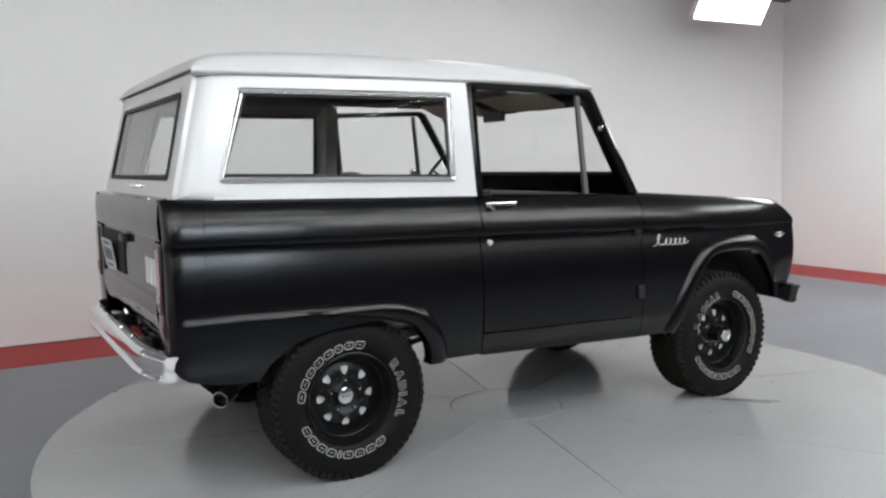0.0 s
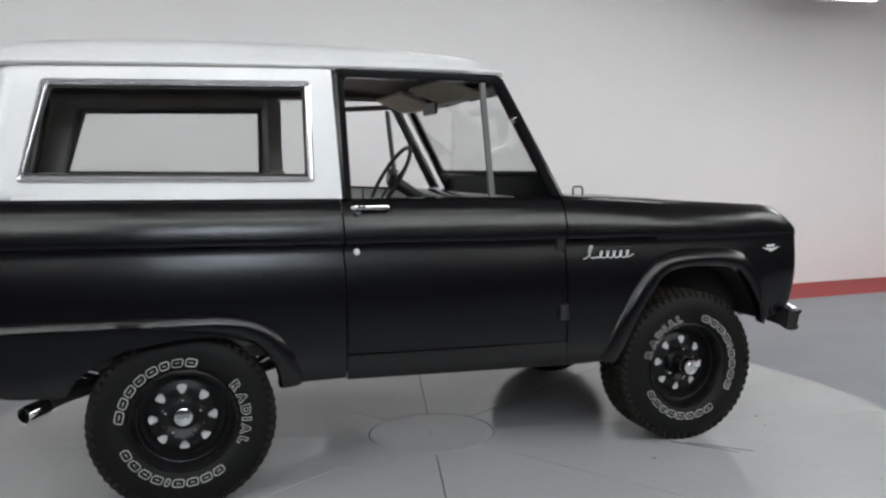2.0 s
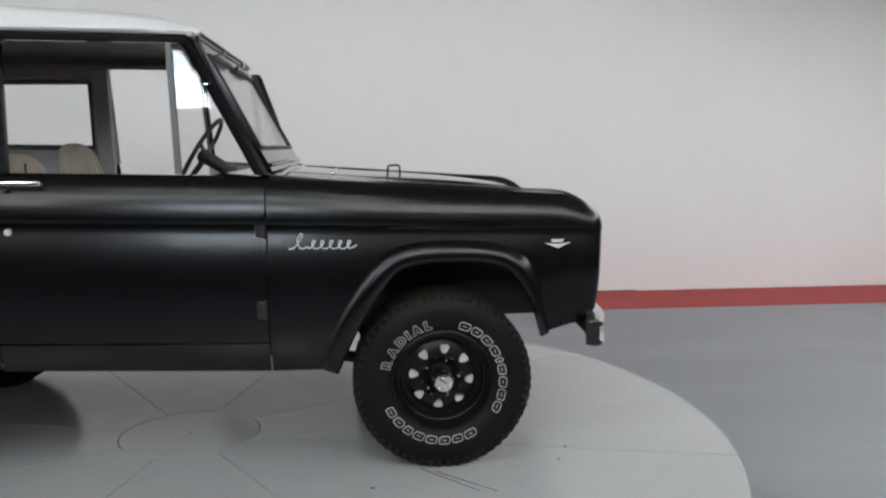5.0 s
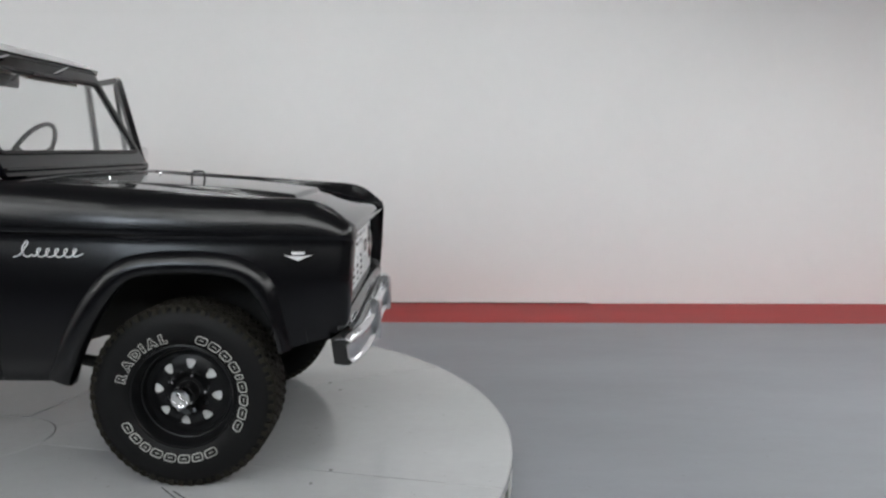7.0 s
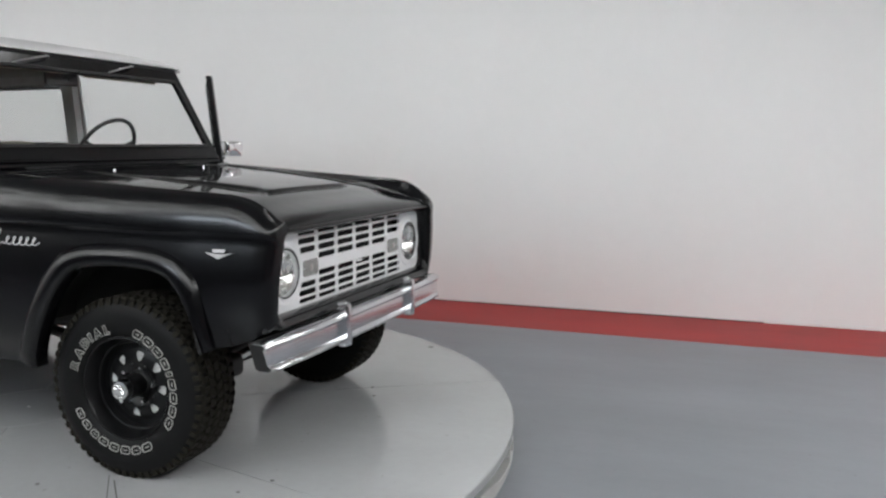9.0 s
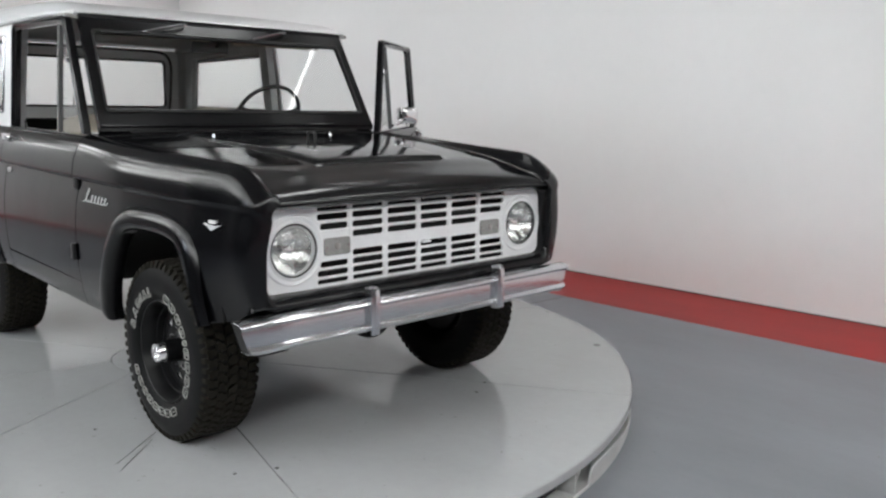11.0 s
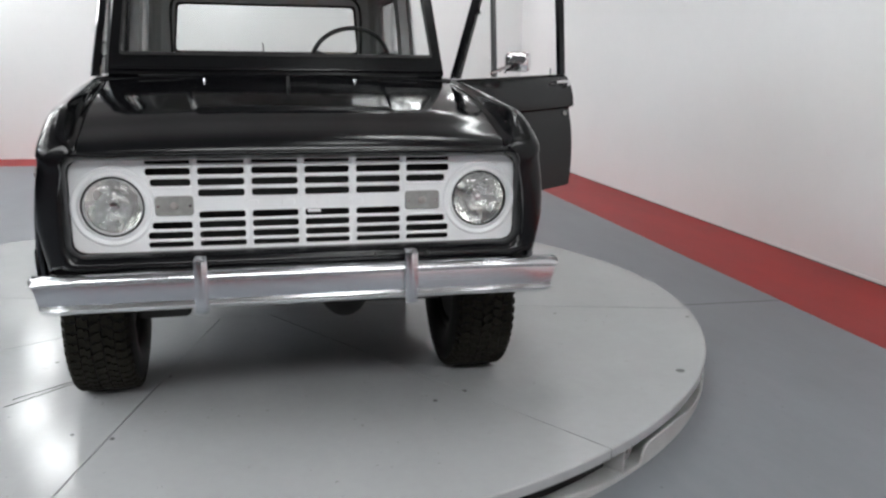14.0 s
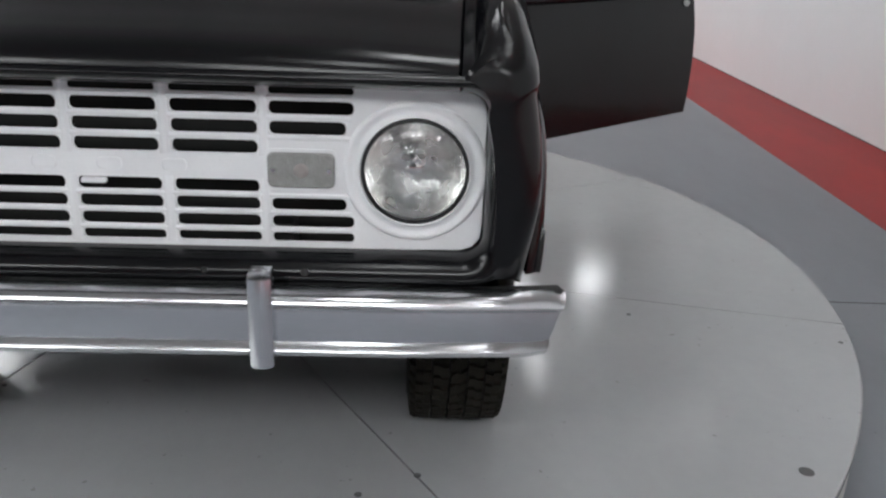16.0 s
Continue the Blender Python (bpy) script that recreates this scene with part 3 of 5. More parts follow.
def door(sgn, angle):
    host = empty("door", car, (HINGE.x, sgn * HINGE.y, 0))
    host.rotation_euler = (0, 0, radians(angle))
    if angle:
        host["label"] = "black door standing wide open, window lowered"

    def loc(bm):
        bmesh.ops.translate(bm, vec=(-HINGE.x, -sgn * HINGE.y, 0), verts=bm.verts)
        return bm

    bm = bmesh.new()
    skin(bm, [(x, 0) for x in steps(0.6585, 1.6555, 0.05)], lambda x: lerp([(0.65, 0.588), (1.66, 0.557)], x), sgn)
    panel = sheet("door_skin", loc(bm), BLACK, host, t=0.02)
    bm = bmesh.new()
    loft(bm, [[(x, sgn * y, z - RAKE * x) for x, z in ((0.672, 0.62), (1.645, 0.62), (1.645, 1.235), (0.672, 1.235))] for y in (0.80, 0.825)], True, True)
    part("inner_panel", loc(bm), LINER, host, "dark grey inner door panel")
    bm = bmesh.new()
    loft(bm, [[(x, sgn * y, z - RAKE * x) for x, z in ((0.6595, 1.234), (1.6545, 1.234), (1.6545, 1.247), (0.6595, 1.247))] for y in (0.79, 0.832)], True, True)
    part("sill", loc(bm), BLACK, host)

    def at(x, z, d):
        return (x, sgn * (0.838 - 0.085 * (z - 1.22) + d), z)

    # upper window frame: leaning front leg, flat top, upright rear leg
    outer = [(1.672, 1.208), (1.400, 1.722), (1.372, 1.742), (0.668, 1.757), (0.648, 1.74), (0.663, 1.228)]
    inner = [(1.616, 1.208), (1.362, 1.694), (1.343, 1.710), (0.707, 1.722), (0.694, 1.709), (0.705, 1.228)]
    bm = bmesh.new()
    rows = []
    for (ax, az), (bx, bz) in zip(outer, inner):
        mx, mz = ax * 0.55 + bx * 0.45, az * 0.55 + bz * 0.45
        rows.append([at(ax, az, -0.03), at(ax, az, 0.002), at(mx * 0.7 + ax * 0.3, mz * 0.7 + az * 0.3, 0.010), at(mx, mz, 0.006), at(mx * 0.6 + bx * 0.4, mz * 0.6 + bz * 0.4, 0.0), at(bx, bz, -0.004), at(bx, bz, -0.03)])
    loft(bm, rows, True, True)
    part("window_frame", loc(bm), BLACK, host, sharp=25)
    bm = bmesh.new()
    loft(bm, [[at(x - w, z, -0.022), at(x - w, z, -0.002), at(x + w, z, -0.002), at(x + w, z, -0.022)] for x, z, w in ((1.306, 1.706, 0.011), (1.330, 1.214, 0.012))], True, True)
    part("vent_post", loc(bm), POST, host, "grey vent window post")
    bm = bmesh.new()
    loft(bm, [[at(x, z, d) for x, z in ((1.318, 1.705), (1.340, 1.703), (1.606, 1.214), (1.340, 1.214))] for d in (-0.016, -0.012)], True, True)
    part("vent_glass", loc(bm), GLASS, host, "small triangular clear vent window")
    bm = bmesh.new()
    revolve(bm, [(0, 0.014), (0.007, 0.012), (0.010, 0.004), (0.010, -0.01)], 12, "y")
    bmesh.ops.scale(bm, vec=(1, sgn, 1.8), verts=bm.verts)
    bmesh.ops.translate(bm, vec=at(1.445, 1.545, 0.0), verts=bm.verts)
    part("vent_catch", loc(bm), CHROME, host, "chrome catch")
    # handle: round push-button boss and slim bar
    hy = side_y(1.205) - 0.002
    bm = bmesh.new()
    revolve(bm, [(0, 0.036), (0.013, 0.034), (0.017, 0.027), (0.018, 0.012), (0.023, 0.004), (0.023, -0.006)], 20, "y")
    bmesh.ops.scale(bm, vec=(1, sgn, 1), verts=bm.verts)
    bmesh.ops.translate(bm, vec=(0.715, sgn * hy, 1.176), verts=bm.verts)
    loft(bm, [[(x, sgn * (hy + d + b), z + c) for b, c in ((-0.005, -0.007), (0.005, -0.007), (0.007, 0.0), (0.005, 0.006), (-0.005, 0.006))] for x, d, z in ((0.690, 0.012, 1.190), (0.705, 0.03, 1.191), (0.78, 0.034, 1.190), (0.842, 0.032, 1.188), (0.852, 0.010, 1.187))], True, True)
    part("handle", loc(bm), CHROME, host, "chrome door handle")
    bm = bmesh.new()
    revolve(bm, [(0, 0.010), (0.009, 0.009), (0.013, 0.004), (0.014, -0.004)], 18, "y")
    bmesh.ops.scale(bm, vec=(1, sgn, 1), verts=bm.verts)
    bmesh.ops.translate(bm, vec=(0.709, sgn * (side_y(1.03) + 0.003), 1.008), verts=bm.verts)
    part("lock", loc(bm), SILVER, host, "round chrome door lock")
    for z in (1.003, 0.690):
        bm = bmesh.new()
        y = side_y(z + RAKE * 1.64)
        box(bm, 1.616, 1.652, sgn * (y - 0.004), sgn * (y + 0.014), z - 0.032, z + 0.034, 0.004)
        tube(bm, [(1.648, sgn * (y + 0.008), z - 0.036), (1.648, sgn * (y + 0.008), z + 0.038)], 0.009, 10)
        part("hinge", loc(bm), PLASTIC, host, "black exposed hinge")
    bm = bmesh.new()
    tube(bm, [(0.76, sgn * 0.80, 1.22), (0.76, sgn * 0.80, 1.262)], 0.004, 8)
    part("lock_pin", loc(bm), PLASTIC, host)
    if angle:
        bm = bmesh.new()
        tube(bm, [at(1.40, 1.235, 0.02), at(1.31, 1.262, 0.045), at(1.262, 1.285, 0.07)], 0.009, 10)
        tube(bm, [at(1.28, 1.235, 0.02), at(1.268, 1.262, 0.04), at(1.262, 1.285, 0.07)], 0.006, 8)
        arm = part("mirror_arm", loc(bm), CHROME, host, "chrome mirror bracket")
        bm = bmesh.new()
        m = Matrix.Translation(at(1.238, 1.295, 0.078)) @ Matrix.Rotation(radians(32), 4, "Z") @ Matrix.Rotation(radians(9), 4, "Y")
        loft(bm, [[(dx, u, v) for u, v in rrect(-0.066 * s, 0.066 * s, -0.048 * s, 0.048 * s, 0.022 * s)] for dx, s in ((0.041, 0.78), (0.036, 0.92), (0.022, 1.0), (-0.02, 1.02), (-0.03, 0.96))], True, True)
        bmesh.ops.transform(bm, matrix=m, verts=bm.verts)
        part("wing_mirror", loc(bm), CHROME, host, "rounded square chrome wing mirror", 50)
    return host


door(-1, 0)
door(1, -53.5)

# ---- hood, cowl, nose ----
HOOD_MID = [(1.72, 1.207), (1.9, 1.192), (2.2, 1.166), (2.45, 1.141), (2.62, 1.121), (2.69, 1.112), (2.75, 1.100), (2.84, 1.075), (2.885, 1.061), (2.915, 1.050), (2.938, 1.038), (2.954, 1.025), (2.964, 1.011), (2.970, 0.992)]
HOOD_EDGE = [(1.72, 1.196), (1.9, 1.181), (2.2, 1.155), (2.45, 1.128), (2.62, 1.104), (2.69, 1.092), (2.75, 1.078), (2.84, 1.054), (2.885, 1.042), (2.915, 1.033), (2.938, 1.024), (2.954, 1.014), (2.964, 1.003), (2.970, 0.988)]


def smooth_table(table):
    return [(p.x, p.y) for p in spline([(a, b, 0) for a, b in table], 6)]


HM, HE = smooth_table(HOOD_MID), smooth_table(HOOD_EDGE)


def hood_half(x):
    return lerp([(1.72, 0.765), (2.0, 0.742), (2.5, 0.712), (2.9, 0.690), (2.97, 0.685)], x)


def hood_z(x, y):
    hw = hood_half(x)
    t = min(1, abs(y) / hw)
    z = lerp(HM, x) + (lerp(HE, x) - lerp(HM, x)) * t**2.6
    w = 0.338 + (2.71 - x) * 0.11
    return z + (0.004 + 0.012 * ease(1.9, 2.6, x)) * ease(w + 0.018, w - 0.012, abs(y)) * ease(2.716, 2.698, x)


bm = bmesh.new()
xs = sorted(set(steps(1.72, 2.62, 0.045) + steps(2.62, 2.74, 0.005) + [p for p, _ in HM if p > 2.742]))
ws = sorted(set([i / 14 for i in range(-14, 15)]))
rows = []
for x in xs:
    hw = hood_half(x)
    w = 0.338 + (2.71 - x) * 0.11
    ys = sorted(set([round(u * hw, 4) for u in ws] + [round(s * (w + d), 4) for s in (-1, 1) for d in (-0.012, -0.004, 0.003, 0.010, 0.018)]))
    rows.append([(x + lean(x, hood_z(x, y)), y, hood_z(x, y)) for y in ys])
n = max(len(r) for r in rows)
rows = [r for r in rows if len(r) == n]
loft(bm, rows, False)
hood = sheet("hood", bm, BLACK, car, "black hood with a raised centre bulge", 0.015, 40)
# hood lock loop, washer nozzles
bm = bmesh.new()
zt = hood_z(2.185, 0)
tube(bm, [(2.185 + u, 0.0, zt + v) for u, v in ((-0.029, -0.01), (-0.030, 0.010), (-0.029, 0.032), (-0.022, 0.042), (0.022, 0.042), (0.029, 0.032), (0.030, 0.010), (0.029, -0.01))], 0.0052, 8)
part("hood_loop", bm, UNDER, hood, "small black wire loop")
for y in (-0.345, 0.31):
    bm = bmesh.new()
    revolve(bm, [(0, 0.013), (0.003, 0.012), (0.004, 0.007), (0.006, 0.002), (0.006, -0.004)], 12, "z", (1.90, y, hood_z(1.90, y)))
    part("washer_nozzle", bm, BRUSHED, hood, "small bright washer nozzle")

# fender tops: outer ridge, hollow, and the gutter beside the hood; at the front they roll down with the hood
FRONT_ROLL = [(2.86, 2.86), (2.885, 2.885), (2.905, 2.903), (2.92, 2.917), (2.935, 2.930), (2.95, 2.943), (2.96, 2.951), (2.967, 2.956), (2.974, 2.960), (2.980, 2.9645), (2.985, 2.969)]
for sgn in (-1, 1):
    rows = []
    for x, hx in [(v, max(v, 1.72)) for v in steps(1.668, 2.84, 0.045)] + FRONT_ROLL:
        zt = lerp(FT, x)
        yt = max(panel_y(x, 1.246) - nose_in(x, sgn) - lerp([(2.91, 0.0)] + corner_f, x), 0.704)
        yi, zi = hood_half(hx) + 0.003, min(lerp(HE, hx) - 0.003, zt + 0.004)
        room_w = min(1.0, (yt - yi) / 0.075)
        front = ease(2.97, 2.90, x)
        m1, m2 = yt - 0.034 * room_w, yi + 0.018 * room_w
        row = [(yt, zt), (yt - 0.010 * room_w, zt + 0.006 * front), (yt - 0.020 * room_w, zt + 0.0075 * front), (m1, zt + 0.004 * front), (m1 * 0.65 + m2 * 0.35, zt * 0.55 + zi * 0.45), (m1 * 0.25 + m2 * 0.75, zt * 0.15 + zi * 0.85), (m2, zi + 0.001), (yi + 0.003, zi), (yi, zi - 0.004), (yi, zi - 0.012 - 0.048 * front)]
        rows.append([(hx + (x - hx) * max(0.0, min(1.0, (y - yi) / max(yt - yi, 0.001))) + lean(x, z), sgn * y, z) for y, z in row])
    rows.append([(p[0] - 0.003, p[1], p[2] - 0.012) for p in rows[-1]])
    bm = bmesh.new()
    loft(bm, rows, False)
    part("fender_top", bm, BLACK, car, sharp=60)
# nose ring round the grille
bm = bmesh.new()
GX = 2.930
loops = []
for x, hw, z0, z1, r in ((2.90, 0.822, 0.596, 0.996, 0.05), (2.945, 0.815, 0.597, 0.998, 0.06), (2.968, 0.803, 0.602, 1.000, 0.07), (2.979, 0.791, 0.609, 0.996, 0.070), (2.985, 0.780, 0.620, 0.991, 0.066), (2.9865, 0.770, 0.633, 0.986, 0.062),
                         (2.983, 0.761, 0.645, 0.982, 0.056), (2.974, 0.753, 0.655, 0.975, 0.050), (2.960, 0.7475, 0.6615, 0.970, 0.045), (2.944, 0.7445, 0.6645, 0.9675, 0.041), (2.915, 0.7435, 0.6650, 0.9670, 0.040)):
    out = max(0.0, min(1.0, (hw - 0.7435) / 0.045))
    loops.append([(x + lean(x, v) * (0.35 + 0.65 * out) + (0.009 * ease(0.66, 0.632, v) - 0.028 * ease(0.630, 0.595, v)) * out, u * (1 - (0.017 if u < 0 else 0) - 0.034 * ease(0.82, 0.60, v) * max(0, min(1, (hw - 0.765) / 0.045))), v) for u, v in rrect(-hw, hw, z0, z1, r, 8)])
loft(bm, loops, True)
nose = part("nose_panel", bm, BLACK, car, "black surround round the grille", 60)
bm = bmesh.new()
loft(bm, [[(x, s, z) for s in (-0.785, -0.4, 0, 0.4, 0.785)] for x, z in ((2.962, 0.604), (2.95, 0.594), (2.90, 0.578), (2.82, 0.575))], False)
part("valance", bm, BLACK, car)
# raised discs coloured dark as the inside of screw holes in shade
for y, r in ((0.24, 0.0045), (0.42, 0.006)):
    bm = bmesh.new()
    revolve(bm, [(0, 0.0015), (r, 0.0015), (r * 1.25, 0.0004), (r * 1.25, -0.004)], 12, "x")
    bmesh.ops.transform(bm, matrix=Matrix.Translation((2.989, y, 0.640)) @ Matrix.Rotation(radians(-29.7), 4, "Y"), verts=bm.verts)
    part("lip_hole", bm, GAP, nose, "small disc coloured dark as the shade in a screw hole")
# cowl
bm = bmesh.new()
loft(bm, [[(x, y, z - 0.012 * (abs(y) / 0.78) ** 2) for y in steps(-0.80, 0.80, 0.1)] for x, z in ((1.55, 1.205), (1.66, 1.222), (1.70, 1.220), (1.716, 1.210), (1.718, 1.17))], False)
sheet("cowl", bm, BLACK, car)
# dark bars stand for the shade inside the cowl slots
for sgn in (-1, 1):
    bm = bmesh.new()
    box(bm, 1.685, 1.70, sgn * 0.5 - 0.14, sgn * 0.5 + 0.14, 1.214, 1.2185)
    part("cowl_slot", bm, GAP, car)

# grille plate: white stamped panel with slots
grille = empty("grille", car)
ROWS_UP = [(0.951, 0.9635), (0.915, 0.939), (0.879, 0.903), (0.843, 0.867)]
ROWS_LO = [(0.771, 0.794), (0.738, 0.761), (0.705, 0.728), (0.677, 0.695)]
COLS = [(-0.498, -0.357), (-0.336, -0.186), (-0.164, -0.012), (0.010, 0.160), (0.183, 0.335), (0.356, 0.506)]
HEAD_Y, HEAD_Z = 0.616, 0.816
PLATE_Z0, PLATE_Z1, PLATE_Y = 0.6655, 0.9665, 0.510
slots = []
for ci, (a, b) in enumerate(COLS):
    for ri, (c, d) in enumerate(ROWS_UP + ROWS_LO):
        outer = ci in (0, 5)
        if outer and ri in (3, 4):
            continue
        a2, b2 = a, b
        if outer and ri in (2, 5):
            a2, b2 = (a + 0.014, b) if ci == 0 else (a, b - 0.014)
        slots.append((a2, b2, c, d))
# the plate is cut along a grid of lines that follow every slot edge
ys = sorted({v for s in slots for v in s[:2]} | {-PLATE_Y, PLATE_Y})
zs = sorted({v for s in slots for v in s[2:]} | {PLATE_Z0, PLATE_Z1, 0.8125, 0.8425})


def inslot(y, z):
    return any(a < y < b and c < z < d for a, b, c, d in slots)


bm = bmesh.new()
zs = sorted(z for z in zs)
for y0, y1 in zip(ys, ys[1:]):
    for z0, z1 in zip(zs, zs[1:]):
        ym, zm = (y0 + y1) / 2, (z0 + z1) / 2
        if abs(ym) > PLATE_Y or inslot(ym, zm):
            continue
        vs = [[bm.verts.new((x, y, z)) for y, z in ((y0, z0), (y1, z0), (y1, z1), (y0, z1))] for x in (GX, GX - 0.006)]
        bm.faces.new(vs[0])
        bm.faces.new(vs[1])
        for (ya, yb, za, zb, k) in ((y0, y0, z0, z1, (0, 3)), (y1, y1, z0, z1, (1, 2)), (y0, y1, z0, z0, (0, 1)), (y0, y1, z1, z1, (2, 3))):
            ox, oz = ((ym - 2 * (ym - ya)), zm) if k in ((0, 3), (1, 2)) else (ym, zm - 2 * (zm - za))
            if inslot(ya + math.copysign(1e-3, ya - ym) if k in ((0, 3), (1, 2)) else ym, za + math.copysign(1e-3, za - zm) if k not in ((0, 3), (1, 2)) else zm):
                i, j = k
                bm.faces.new((vs[0][i], vs[0][j], vs[1][j], vs[1][i]))
bmesh.ops.remove_doubles(bm, verts=bm.verts, dist=1e-5)
# rounded slot ends
for a, b, c, d in slots:
    r = (d - c) * 0.42
    for y, sy in ((a, 1), (b, -1)):
        for z, sz in ((c, 1), (d, -1)):
            arc = [(y + sy * r * (1 - math.cos(radians(t))), z + sz * r * (1 - math.sin(radians(t)))) for t in (0, 22.5, 45, 67.5, 90)]
            front, back = [[bm.verts.new((x, p, q)) for p, q in [(y, z)] + arc] for x in (GX, GX - 0.006)]
            bm.faces.new(front)
            for i in range(1, 5):
                bm.faces.new((front[i], front[i + 1], back[i + 1], back[i]))
plate = part("grille_plate", bm, GRILLE_WHITE, grille, "white painted slotted grille panel", 30)
md = plate.modifiers.new("edge", "BEVEL")
md.width, md.segments, md.limit_method = 0.0022, 2, "ANGLE"
# softly raised bars between the slots
for rows_ in (ROWS_UP, ROWS_LO):
    for z0, z1 in zip([r[1] for r in rows_[1:]], [r[0] for r in rows_[:-1]]):
        bm = bmesh.new()
        loft(bm, [[(GX + d, y, z0 + (z1 - z0) * t) for d, t in ((-0.003, -0.05), (0.0015, 0.2), (0.0028, 0.5), (0.0015, 0.8), (-0.003, 1.05))] for y in (-0.494, 0.500)], False)
        part("rib", bm, GRILLE_WHITE, grille, sharp=80)
    for a, b in zip([c[1] for c in COLS[:-1]], [c[0] for c in COLS[1:]]):
        bm = bmesh.new()
        loft(bm, [[(GX + d * w, a + (b - a) * t, z) for d, t in ((-0.003, -0.03), (0.0022, 0.18), (0.0040, 0.5), (0.0022, 0.82), (-0.003, 1.03))] for z, w in ((rows_[-1][0] - 0.004, 0.3), (rows_[-1][0] + 0.004, 1), (rows_[0][1] - 0.004, 1), (rows_[0][1] + 0.004, 0.3))], False)
        part("rib", bm, GRILLE_WHITE, grille, sharp=80)
bm = bmesh.new()
box(bm, GX - 0.10, GX - 0.09, -0.62, 0.62, 0.62, 1.0)
part("radiator", bm, RADIATOR, grille, "dark radiator behind the slots")
bm = bmesh.new()
box(bm, GX - 0.006, GX + 0.008, 0.018, 0.062, 0.783, 0.792, 0.002)
part("badge", bm, GRILLE_WHITE, grille, "small white badge tab")
for y in (-0.165, -0.045, 0.07, 0.185):
    bm = bmesh.new()
    loft(bm, [[(GX + d, y + u, 0.819 + v) for u, v in rrect(-0.024 * s, 0.024 * s, -0.012 * s, 0.012 * s, 0.009 * s, 3)] for d, s in ((-0.001, 1.0), (0.0016, 0.85))], True, True)
    part("raised_mark", bm, GRILLE_WHITE, grille)

for sgn in (-1, 1):
    hy, oy = (HEAD_Y - 0.015, 0.7295) if sgn < 0 else (HEAD_Y, 0.7425)
    # headlight end of the grille with its dished bezel
    bm = bmesh.new()
    corners = [TAU / 2 + math.atan2(HEAD_Z - zc, hy - PLATE_Y) for zc in (PLATE_Z0, PLATE_Z1)]
    turns = sorted([TAU * k / 48 for k in range(48)] + corners)
    outline = []
    for a in turns:
        c, s = math.cos(a), math.sin(a)
        lim = []
        out_y, in_y = oy - hy, hy - PLATE_Y
        if abs(c) > 1e-6:
            lim.append((out_y if c > 0 else in_y) / abs(c))
        if abs(s) > 1e-6:
            lim.append((PLATE_Z1 - HEAD_Z if s > 0 else HEAD_Z - PLATE_Z0) / abs(s))
        r = min(lim)
        outline.append([c * r, s * r])
    for i, (u, v) in enumerate(outline):
        cu, cv, rr = oy - hy - 0.041, (PLATE_Z1 - HEAD_Z - 0.041 if v > 0 else HEAD_Z - PLATE_Z0 - 0.041), 0.041
        if u > cu and abs(v) > cv:
            d = Vector((u - cu, abs(v) - cv))
            if d.length > rr:
                d = d.normalized() * rr
                outline[i] = [cu + d.x, math.copysign(cv + d.y, v)]
    circ = lambda r, x: [(x, sgn * (hy + r * math.cos(a)), HEAD_Z + r * math.sin(a)) for a in turns]
    sq = lambda x: [(x, sgn * (hy + u), HEAD_Z + v) for u, v in outline]
    flat_r = min(hy - PLATE_Y, 0.104) - 0.003
    loft(bm, [sq(GX - 0.016), sq(GX - 0.002), [(GX, sgn * (hy + u * (0.985 if u > 0 else 1)), HEAD_Z + v * (1 - 0.015 * ease(0, 0.06, u))) for u, v in outline], circ(flat_r, GX), circ(flat_r, GX - 0.02)], True)
    part("grille_end", bm, GRILLE_WHITE, grille, "white grille end with round headlight opening", 20)
    bm = bmesh.new()
    revolve(bm, [(0.131, -0.001), (0.1285, 0.0035), (0.124, 0.0055), (0.119, 0.0045), (0.114, 0.001), (0.109, 0.001), (0.1045, 0.005), (0.1005, 0.0075), (0.0985, 0.005), (0.0985, -0.03)], 56, "x", (GX, sgn * hy, HEAD_Z))
    part("headlight_bezel", bm, GRILLE_WHITE, grille, "white dished headlight bezel", 60)
    lamp = empty("headlight", car, (GX, sgn * hy, HEAD_Z))
    bm = bmesh.new()
    revolve(bm, [(0.0985, -0.02), (0.0985, 0.002), (0.097, 0.006), (0.0935, 0.007), (0.0915, 0.003)], 48, "x")
    part("trim_ring", bm, SEAL, lamp, "thin dark retaining ring")
    bm = bmesh.new()
    revolve(bm, [(0.0, -0.075), (0.02, -0.073), (0.05, -0.058), (0.075, -0.035), (0.092, -0.008)], 48, "x")
    part("reflector", bm, REFLECTOR, lamp, "silvery headlight reflector")
    bm = bmesh.new()
    revolve(bm, [(0.0, 0.026), (0.03, 0.0245), (0.06, 0.019), (0.08, 0.012), (0.0925, 0.004)], 48, "x")
    part("lens", bm, LENS, lamp, "clear ribbed glass headlight lens")
    for (u0, u1, v0, v1) in ((-0.045, 0.045, -0.035, -0.012), (-0.05, 0.05, -0.068, -0.042), (-0.03, 0.03, 0.005, 0.012)):
        bm = bmesh.new()
        box(bm, 0.006, 0.010, u0, u1, v0, v1, 0.0015)
        part("lens_rib", bm, LENS, lamp)
    bm = bmesh.new()
    revolve(bm, [(0, -0.018), (0.012, -0.020), (0.016, -0.035), (0.014, -0.07)], 16, "x")
    part("bulb_shield", bm, CHROME, lamp)
    # parking lamp beside it
    park = empty("parking_lamp", car, (GX, sgn * 0.4115, 0.815))
    bm = bmesh.new()
    ring(bm, rrect(-0.0665, 0.0665, -0.0385, 0.0385, 0.016), rrect(-0.0595, 0.0595, -0.0315, 0.0315, 0.013), 0.005, lambda u, v, d: (d - 0.002, u, v))
